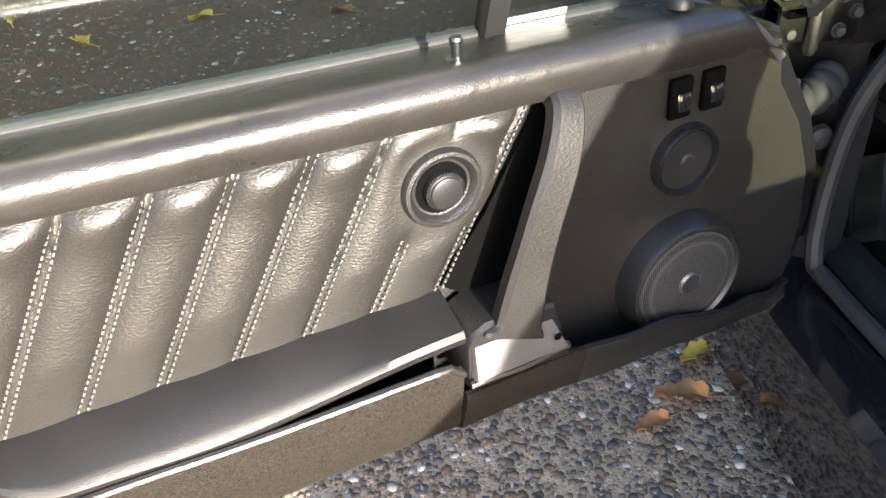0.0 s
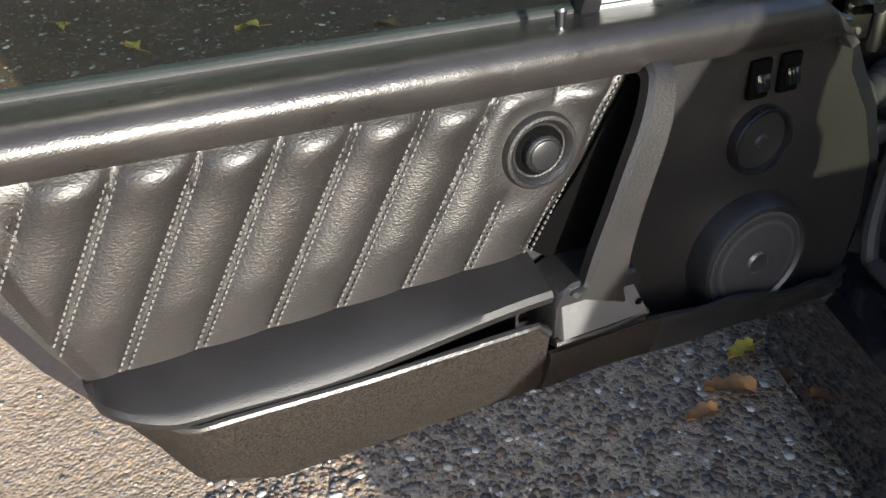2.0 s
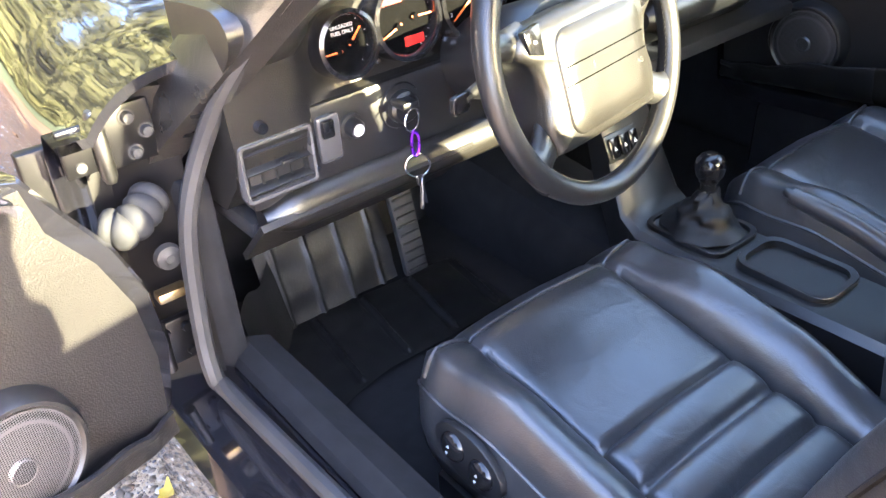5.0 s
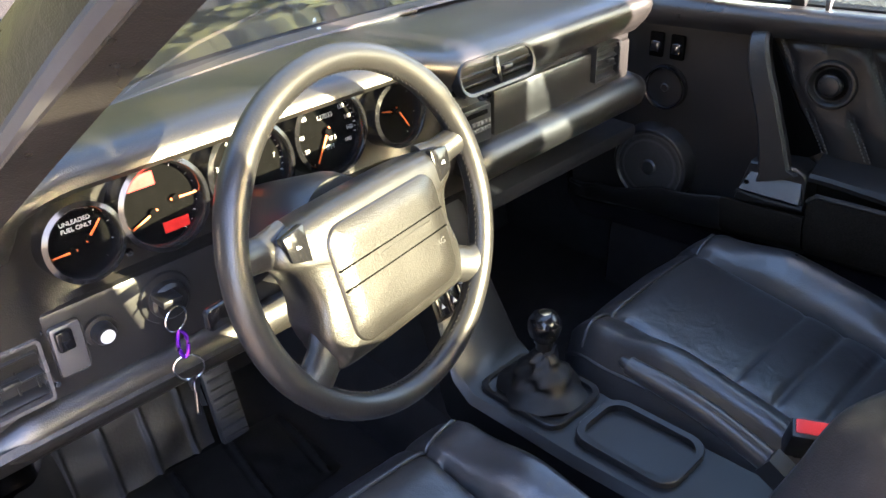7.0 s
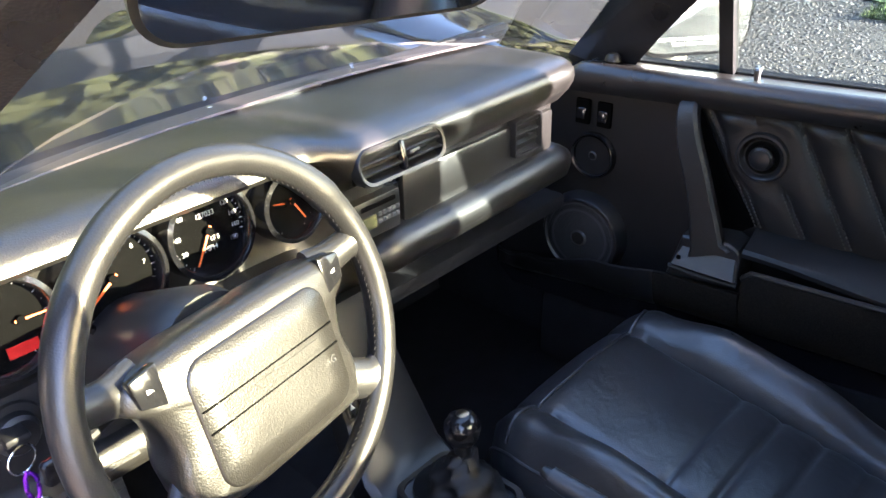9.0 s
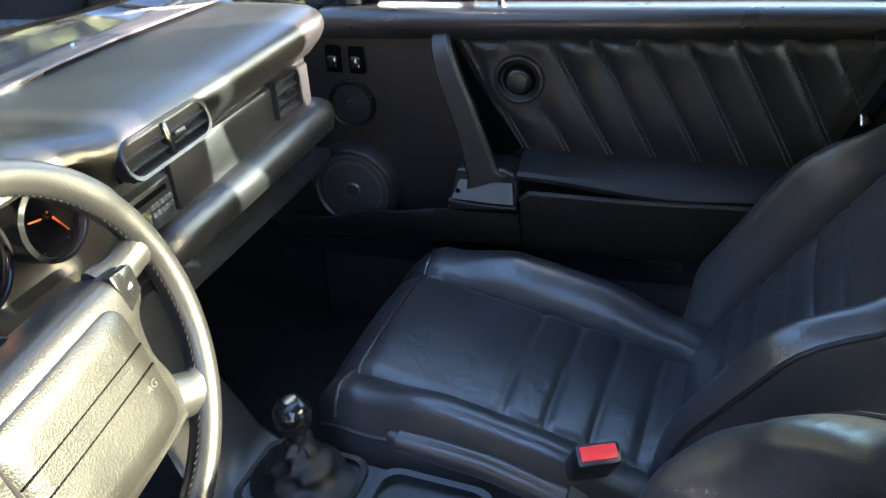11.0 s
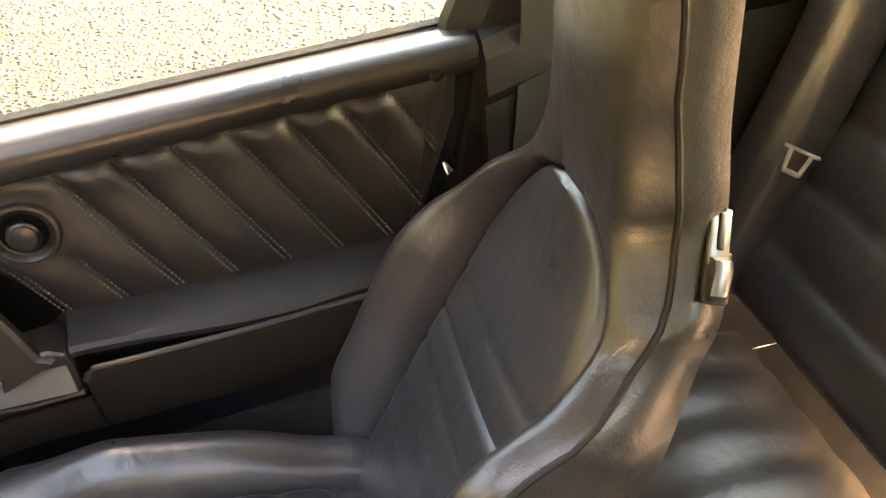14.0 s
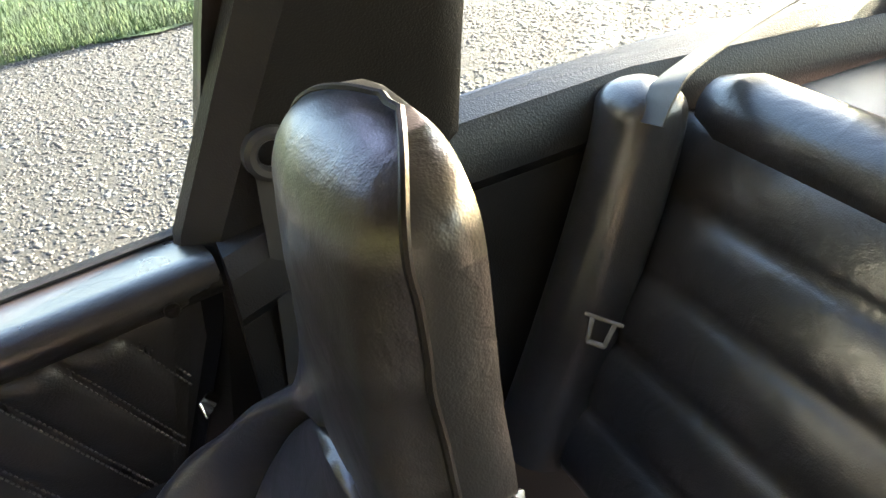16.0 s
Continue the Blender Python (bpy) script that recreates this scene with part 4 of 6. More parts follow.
        edge = table(h, [(0.0, 0.020), (0.40, 0.026), (0.54, 0.042), (0.70, 0.026), (total, 0.010)])
        pleat = puff(h, BACK_SEAMS) * 0.003 * plump - 0.005 * groove(h, BACK_SEAMS, 0.0042)
        low = bol * (1.3 if broad else table(h, [(0.30, 1.0), (0.48, 0.10)]))
        half_rings = {}
        for side in (-1, 1):
            half_ring = half_rings[side] = []
            for w, k, q in spread(ins, hw):
                if k > 0:
                    d = (low if side == inner else bol * outer) * math.sin(math.pi * min(k * 0.66 + 0.02, 1.0)) ** 0.75
                else:
                    d = 0.012 * math.cos(q * math.pi / 2) ** 0.7 + pleat * min(1, (1 - q) / 0.08) if h < 0.552 else 0.0
                d = lerp(d, 0.020 * max(math.cos(w / hw * math.pi / 2), 0.0) ** 0.7, head)
                if h < 0.556:
                    d -= 0.012 * math.exp(-((w - ins) / 0.005) ** 2)
                d -= edge * max(0.0, (w / hw - 0.72) / 0.28) ** 2
                half_ring.append((w, d))
        ring = [p + out * (d + crease(x0 + sx * w, h, 5)) + Vector((sx * w, 0, 0)) for sx, w, d in [(-1, w, d) for w, d in half_rings[-1][:0:-1]] + [(1, w, d) for w, d in half_rings[1]]]
        back = p - out * 0.105
        f = table(h, [(0.40, 0.0), (0.60, 1.0)])
        back = back.lerp(Vector((0, -0.522, p.z)), f)
        mid = ring[-1].lerp(Vector((hw, back.y, back.z)), 0.45)
        ring += [Vector((hw + 0.004, mid.y, mid.z)), Vector((hw - 0.002, lerp(mid.y, back.y, 0.75), lerp(mid.z, back.z, 0.75))), Vector((hw - 0.030, back.y, back.z)), Vector((-hw + 0.030, back.y, back.z)), Vector((-hw + 0.002, lerp(mid.y, back.y, 0.75), lerp(mid.z, back.z, 0.75))), Vector((-hw - 0.004, mid.y, mid.z))]
        if i >= crown:
            # the face of the head rolls back to a ridge at the rear
            u = (p.z - 0.938) / 0.070
            c = max(math.sqrt(max(1 - u ** 2, 0.0)), 0.04)
            wide = max(1 - u ** 3.6, 0.004) ** (1 / 2.8)
            ring = [Vector((q.x * wide, -0.512 + (q.y + 0.512) * c ** (0.8 if q.y > -0.512 else 0.5), lerp(q.z, p.z, 0.8))) for q in ring]
        rings.append(ring)
    bm = loft(rings)
    bm.verts.ensure_lookup_table()
    size, last = len(rings[0]), 2 * len(half_ring) - 2
    # welt up one edge, over the top and down the other
    top = (n - 1) * size
    line = [bm.verts[i * size].co.copy() for i in list(range(10, crown, 3)) + list(range(crown, n))] + [bm.verts[top + last // 2].co.copy()] + [bm.verts[i * size + last].co.copy() for i in list(range(n - 1, crown - 1, -1)) + list(range(crown - 1, 9, -3))]
    bmesh.ops.transform(bm, matrix=tilt, verts=bm.verts)
    part("backrest", bm, LEATHER, st, "black leather high backrest with built-in headrest", 60)
    part("piping", tube([tilt @ q for q in line], 0.0034, 7, up=(0, 1, 0.2)), LID, st, "black leather welt round the backrest")
    # release lever with its slotted plate on the tunnel side
    rise = Vector((-inner * 0.041, -0.022, 0.058)).normalized()
    across = (Vector((inner, 0, 0)) - rise * rise.x * inner).normalized()
    sl = tilt @ basis((inner * 0.143, -0.497, 0.722), across, rise.cross(across))
    part("lever_plate", box((0, 0, 0.020), (0.006, 0.022, 0.050), 0.0025, None), STEEL, st, "slotted metal plate").matrix_local = sl
    part("plate_slot", box((0.0025, 0, 0.025), (0.006, 0.007, 0.032), 0.002), PLASTIC, st).matrix_local = sl
    part("release_lever", loft([[(a * 0.8, b * 0.009, z * 0.75) for a, b in ((-0.004, -1), (w - 0.003, -1), (w, -0.6), (w, 0.6), (w - 0.003, 1), (-0.004, 1))] for z, w in ((-0.046, 0.004), (-0.040, 0.013), (-0.012, 0.018), (0.000, 0.016), (0.004, 0.006))]), STEEL, st, "grey backrest release lever").matrix_local = sl
    part("lever_socket", box((-0.002, 0.002, -0.014), (0.008, 0.026, 0.046), 0.003), PLASTIC, st).matrix_local = sl
    # base frame, runners and side switch panel
    for sx in (-1, 1):
        part("runner", box((sx * 0.19, 0.02, 0.150), (0.03, 0.50, 0.05), 0.006), STEEL, st, "seat runner")
        part("side_cover", loft([[(sx * (0.204 + o), -0.22, 0.185), (sx * (0.216 + o), -0.22, 0.25), (sx * (0.216 + o), 0.20, 0.30), (sx * (0.212 + o), 0.27, 0.28), (sx * (0.204 + o), 0.27, 0.20), (sx * (0.196 + o), 0.20, 0.17)] for o in (-0.040, -0.010)]), PLASTIC, st)
    part("base", box((0, 0.02, 0.19), (0.37, 0.46, 0.06), 0.02), PLASTIC, st)
    if inner > 0:
        sx = -1
        m = basis((-0.224, 0.160, 0.305), (0, -0.985, -0.17), (0.10, -0.17, 0.985))
        el = [(0.062 * math.cos(a) * 1.0, 0.036 * math.sin(a)) for a in [2 * math.pi * k / 36 for k in range(36)]]
        sw = part("switch_panel", plate(el, 0.012, m, 0.003), PLASTIC, st, "oval seat adjustment panel")
        for k, c in ((-0.026, 0), (0.026, 0)):
            mm = m @ Matrix.Translation((k, 0, 0.012))
            part("seat_switch", lathe([(0, 0.009), (0.012, 0.008), (0.019, 0.004), (0.021, 0.0), (0.022, -0.004)], mm, 28), GLOSS, sw, "round rocker switch")
            for q in (-1, 1):
                part("switch_mark", plate([(0.0022, q * 0.004), (-0.0022, q * 0.004), (0, q * 0.008)], 0.0008, mm @ Matrix.Translation((0, 0, 0.0088))), WHITE, sw, smooth=0)
    return st


driver_seat = car_seat(-0.337, "black leather sports seat with electric switches", 1, 12.0, 0.0, 0.030, 0.45, 0.040)
passenger_seat = car_seat(0.336, "worn black leather sports seat by the closed door", -1, 0.0, -0.022, 0.039, plump=0.5)

# ---- dashboard ----
STRIP = material("strip_vinyl", (0.050, 0.040, 0.036), 0.45, grain=("pebble", 700), bump=0.25, vary=0.25, vary_scale=12)
dash = thing("dashboard", "black vinyl dashboard with five round gauges", "dashboard")
GAUGE_Y = 0.452


def dash_body():
    rings = []
    xs = [-0.665 + 1.150 * i / 70 for i in range(71)]
    for x in xs:
        hood = table(x, [(-0.60, 0.25), (-0.50, 1.0), (-0.075, 1.0), (0.0, 0.0)])
        end = table(x, [(0.42, 0.0), (0.485, 1.0)])
        yf = 0.655 - 0.30 * max(0, abs(x + 0.0) - 0.10) ** 1.6 * 0.9
        yr = lerp(0.388, 0.408, hood) + 0.030 * end ** 2
        crest = lerp(0.815, 0.828, hood) - 0.010 * end ** 2
        face = lerp(0.430, 0.462, hood)
        prof = [(yf, 0.795), (yf, 0.806), (lerp(yf, yr, 0.35), lerp(0.806, crest, 0.6)), (lerp(yf, yr, 0.75), crest), (yr + 0.024, crest - 0.001), (yr + 0.010, crest - 0.006), (yr + 0.002, crest - 0.015), (yr, crest - 0.024)]
        if hood > 0.5:
            prof += [(yr + 0.006, crest - 0.031), (yr + 0.020, crest - 0.033), (face, crest - 0.034), (face + 0.008, 0.70), (face + 0.002, 0.675), (0.452, 0.668)]
        else:
            prof += [(yr + 0.002, crest - 0.034), (yr + 0.010, crest - 0.048), (face - 0.012, crest - 0.070), (face, 0.740), (face + 0.004, 0.70), (0.436, 0.652)]
        prof += [(0.452, 0.60), (0.50, 0.55), (yf, 0.55)]
        nose = max(0.0, (x - 0.425) / 0.060)
        k = math.sqrt(max(1 - 0.96 * nose ** 2, 0.0))
        rings.append([(x, lerp(0.56, y, k), lerp(0.72, z, k)) for y, z in prof])
    part("dash_shell", loft(rings), DASH, dash, "black grained dashboard top and face", 40)
    strip = []
    for x in [-0.50 + 0.95 * i / 40 for i in range(41)]:
        yf = 0.655 - 0.30 * max(0, abs(x) - 0.10) ** 1.6 * 0.9
        strip.append([(x, yf - 0.002, 0.808), (x, yf - 0.006, 0.8115), (x, yf - 0.056, 0.8168), (x, yf - 0.059, 0.8145)])
    part("demister_strip", loft(strip), STRIP, dash, "paler brown strip under the windscreen")
    # lower padded knee rolls
    for x0, x1, ca, cb, za, zb, k in ((-0.640, -0.085, 0.452, 0.452, 0.543, 0.540, 0.75), (0.030, 0.470, 0.424, 0.424, 0.633, 0.640, 0.80)):
        rings = []
        for i in range(31):
            x = lerp(x0, x1, i / 30)
            c, zz = lerp(ca, cb, i / 30), lerp(za, zb, i / 30)
            q = k * min(1.0, math.sqrt(min(i, 30 - i) / 2.5 + 0.2))
            rings.append([(x, c + a * q, zz + b * q) for a, b in ((0.06, 0.040), (0.004, 0.040), (-0.016, 0.036), (-0.030, 0.020), (-0.035, 0.0), (-0.030, -0.020), (-0.014, -0.034), (0.06, -0.036))])
        part("knee_roll", loft(rings), DASH, dash, "padded lower dash roll", 50)
    part("knee_apron", loft([[(x, 0.424, 0.545), (x, 0.430, 0.552), (x, 0.505, 0.478), (x, 0.500, 0.470)] for x in (-0.655, -0.50, -0.32)]), DASH, dash, "sloping lower dash apron")
    part("lower_fascia", box((-0.44, 0.462, 0.615), (0.42, 0.03, 0.11), 0.006), PLASTIC, dash)
    part("glovebox_lid", box((0.262, 0.430, 0.694), (0.335, 0.014, 0.076), 0.005), DASH, dash, "smooth glovebox lid")
    part("lower_shelf", box((-0.05, 0.60, 0.52), (1.2, 0.26, 0.03), 0.01), DARK_CARPET, dash)


dash_body()


def air_vent(cx, cy, cz, w, h, slats, turn=0.0, tilt=0.0, vanes=0):
    m = pose(cx, cy, cz, 90 - tilt, 0, turn)
    fr = part("air_vent", bezel(w, h, 0.0042, 0.012, m, 0.006 if vanes else h * 0.42), SATIN if vanes == 5 else PLASTIC, dash, "grey air vent frame" if vanes == 5 else "black air vent frame")
    part("vent_back", box((0, 0, -0.016), (w - 0.01, h - 0.01, 0.004), 0, None), DIAL, fr, smooth=0).matrix_local = m
    for k in range(slats):
        y = -h / 2 + h * (k + 0.5) / slats
        o = part("slat", box((0, 0, 0), (w - 0.011, 0.0030, 0.014), 0.0008), PLASTIC, fr)
        o.matrix_local = m @ pose(0, y, -0.002, 24)
    for k in range(vanes):
        o = part("vane", box((0, 0, 0), (0.0026, h - 0.010, 0.010), 0.0008), PLASTIC, fr)
        o.matrix_local = m @ pose(lerp(-w / 2, w / 2, (k + 0.5) / vanes), 0, -0.009)
    if tilt:
        part("middle_bar", box((0, 0, 0.002), (0.008, h - 0.010, 0.012), 0.002), GLOSS, fr).matrix_local = m
    o = part("thumb_slide", box((w * 0.12, 0, 0.005), (0.018, 0.006, 0.008), 0.0015), PLASTIC, fr)
    o.matrix_local = m
    return fr


def bezel(w, h, t, depth, m, r=0.008):
    outer, inner = round_rect(w, h, r), round_rect(w - 2 * t, h - 2 * t, max(r - t * 0.5, 0.001))
    n = len(outer)
    bm = loft([[(x, y, -0.010) for x, y in outer], [(x, y, depth * 0.5) for x, y in outer], [(x * 0.985, y * 0.985, depth * 0.62) for x, y in outer], [(x, y, depth * 0.55) for x, y in inner], [(x, y, -0.010) for x, y in inner]], True, False)
    bmesh.ops.transform(bm, matrix=m, verts=bm.verts)
    return bm


air_vent(-0.613, 0.440, 0.619, 0.098, 0.076, 3, 0, 0, 5)
air_vent(0.058, 0.389, 0.7790, 0.148, 0.046, 4, 0, 16)
air_vent(0.355, 0.421, 0.712, 0.066, 0.060, 4, 0, 0, 2)


def text(body, size, m, mat, parent, name="lettering", depth=0.0002):
    cu = bpy.data.curves.new(name, "FONT")
    cu.body, cu.size, cu.align_x, cu.align_y, cu.extrude = body, size, "CENTER", "CENTER", depth
    ob = new(name, cu)
    dg = bpy.context.evaluated_depsgraph_get()
    me = bpy.data.meshes.new_from_object(ob.evaluated_get(dg))
    bpy.data.objects.remove(ob)
    me.materials.clear()
    me.materials.append(mat)
    o = new(name, me)
    o.parent = parent
    o.matrix_local = m
    return o


def gauge(x, z, r, ticks, sweep_deg, start, needles, numbers=(), words=(), red=()):
    """A round instrument facing back; angles in degrees clockwise from the top."""
    m = pose(x, GAUGE_Y - 0.006, z, 90, 0, 0) @ pose(0, 0, 0, -8, 0, 0)
    g = part("gauge", lathe([(r - 0.004, -0.004), (r - 0.003, 0.012), (r, 0.016), (r + 0.005, 0.014), (r + 0.006, 0.0), (r + 0.006, -0.02)], m, 48), GLOSS, dash, "round black instrument with orange needle")
    part("dial", lathe([(0, 0), (r, 0)], m, 48), DIAL, g, smooth=0)
    tk = bmesh.new()
    for k in range(ticks):
        a = radians(start + sweep_deg * k / (ticks - 1))
        long = 0.09 if k % 2 == 0 else 0.05
        mm = m @ Matrix.Translation((math.sin(a) * r * (0.95 - long / 2), math.cos(a) * r * (0.95 - long / 2), 0.001)) @ Matrix.Rotation(-a, 4, "Z")
        v = bmesh.ops.create_cube(tk, size=1.0)["verts"]
        bmesh.ops.transform(tk, matrix=mm @ Matrix.Diagonal((r * 0.017, r * long, 0.0004, 1)), verts=v)
    o = part("tick_marks", tk, WHITE, g, "white scale marks", 0)
    for a, n in numbers:
        q = radians(a)
        text(n, r * 0.145, m @ Matrix.Translation((math.sin(q) * r * 0.73, math.cos(q) * r * 0.73, 0.0012)), WHITE, g, "numeral")
    for wx, wy, size, n in words:
        text(n, size, m @ Matrix.Translation((wx * r, wy * r, 0.0012)), WHITE, g)
    for wx, wy, ww, wh in red:
        part("warning_lamp", box((wx * r, wy * r, 0.0012), (ww * r, wh * r, 0.001), 0, None), RED_LAMP, g, "red warning lens", 0).matrix_local = m
    for px, py, a, ln in needles:
        q = radians(a)
        b = plate([(-r * 0.03, -r * 0.12), (r * 0.03, -r * 0.12), (r * 0.016, r * ln), (-r * 0.016, r * ln)], 0.0012, Matrix.Translation((px * r, py * r, 0.004)) @ Matrix.Rotation(-q, 4, "Z"))
        part("needle", b, ORANGE, g, "orange needle", 0).matrix_local = m
        part("needle_hub", lathe([(0, 0.007), (r * 0.09, 0.006), (r * 0.10, 0.002)], Matrix.Translation((px * r, py * r, 0)), 16), DIAL, g).matrix_local = m
    gl = part("gauge_glass", lathe([(0, 0.013), (r - 0.002, 0.0125)], m, 40), COVER_GLASS, g, "clear gauge glass")
    gl.visible_shadow = False
    return g


COVER_GLASS = thin_glass("cover_glass", (0.97, 0.97, 0.97), 0.01, 0.05)
RED_LAMP = material("red_lens", (0.45, 0.02, 0.015), 0.25, coat=0.6, vary=0.2, vary_scale=60)
gauge(-0.074, 0.743, 0.0385, 13, 300, -150, [(-0.1, 0.1, -78, 0.5), (0.1, 0.1, 150, 0.75)])
gauge(-0.185, 0.753, 0.0490, 35, 250, -145, [(0, 0, 212, 0.82)], [(-118, "20"), (-88, "40"), (-52, "60"), (-14, "80"), (22, "100"), (50, "120"), (76, "140"), (98, "160"), (122, "180")], [(0.0, -0.42, 0.0085, "MPH"), (0.03, 0.36, 0.0080, "127033"), (0.15, -0.22, 0.0070, "17 5")])
gauge(-0.299, 0.744, 0.0515, 29, 250, -140, [(0, 0, -125, 0.8)], [(-115, "2"), (-75, "3"), (-30, "4"), (8, "5"), (50, "6"), (85, "7")])
gauge(-0.408, 0.742, 0.0460, 9, 120, 30, [(-0.25, -0.15, -112, 0.7), (0.35, 0.0, 92, 0.55)], [], [], [(-0.35, 0.62, 0.7, 0.32), (0.25, -0.62, 0.65, 0.26)])
gauge(-0.497, 0.734, 0.0370, 7, 100, 40, [(0.2, 0.0, 45, 0.6), (-0.3, -0.2, -90, 0.6)], [], [(0.0, 0.55, 0.0062, "UNLEADED"), (0.0, 0.36, 0.0062, "FUEL ONLY")])

# knobs, ignition and switches on the fascia
def fascia_knob(x, z, r, label, mat, y=0.446):
    m = pose(x, y, z, 90, 0, 0)
    k = part("dash_knob", lathe([(0, 0.018), (r * 0.6, 0.017), (r * 0.72, 0.013), (r * 0.75, 0.004), (r, 0.003), (r * 1.05, 0.0)], m, 28), mat, dash, label)
    return k


fascia_knob(-0.502, 0.628, 0.017, "round light switch with white symbol", PLASTIC)
part("knob_mark", lathe([(0, 0.0), (0.008, 0.0)], pose(-0.502, 0.446 - 0.0185, 0.628, 90), 20), WHITE, dash, smooth=0)
ig = fascia_knob(-0.425, 0.632, 0.030, "round ignition lock surround", PLASTIC)
part("mirror_switch", box((-0.537, 0.443, 0.625), (0.034, 0.008, 0.062), 0.006), SATIN, dash, "pale satin switch plate")
part("plate_rocker", box((-0.541, 0.437, 0.640), (0.018, 0.008, 0.024), 0.003), GLOSS, dash, "small black rocker")
fascia_knob(-0.628, 0.672, 0.011, "small round black knob", GLOSS)
for x, z in ((-0.655, 0.585), (-0.560, 0.655), (-0.558, 0.590), (-0.452, 0.700), (-0.345, 0.700)):
    part("fascia_screw", lathe([(0, 0.003), (0.003, 0.0026), (0.0042, 0.001), (0.0046, -0.003)], pose(x, 0.4455, z, 90, 0, 0), 10), CHROME, dash, "small bright screw")
part("cigar_lighter", lathe([(0, 0.012), (0.008, 0.011), (0.010, 0.004), (0.014, 0.003), (0.015, 0)], pose(0.068, 0.420, 0.741, 90), 20), CHROME, dash, "round bright dash knob")
radio = part("radio", box((0.042, 0.432, 0.694), (0.080, 0.030, 0.054), 0.003), PLASTIC, dash, "car radio with grey keys")
part("radio_display", box((0.022, 0.4165, 0.690), (0.030, 0.003, 0.018), 0.001), material("lcd", (0.10, 0.10, 0.05), 0.2), radio, "olive display")
part("tape_slot", box((0.042, 0.4165, 0.711), (0.060, 0.003, 0.006), 0.001), DIAL, radio)
for i in range(5):
    for j in range(2):
        part("radio_key", box((0.044 + 0.008 * i, 0.4165, 0.697 - 0.010 * j), (0.006, 0.003, 0.006), 0.001), material("key_grey", (0.10, 0.10, 0.105), 0.4) if i + j == 0 else bpy.data.materials["key_grey"], radio)
for x, y in ((-0.287, 0.602), (-0.038, 0.642), (0.20, 0.628)):
    part("dash_screw", lathe([(0, 0.004), (0.003, 0.0035), (0.0045, 0.001), (0.005, -0.002)], Matrix.Translation((x, y - 0.006, 0.8105)), 12), CHROME, dash)

# ---- steering wheel ----
WHEEL_M = pose(-0.269, 0.264, 0.7155, 90 - 16.7, 0, 8.7)
wheel = thing("steering_wheel", "black leather four-spoke steering wheel with padded centre", "steering wheel", "", WHEEL_M)


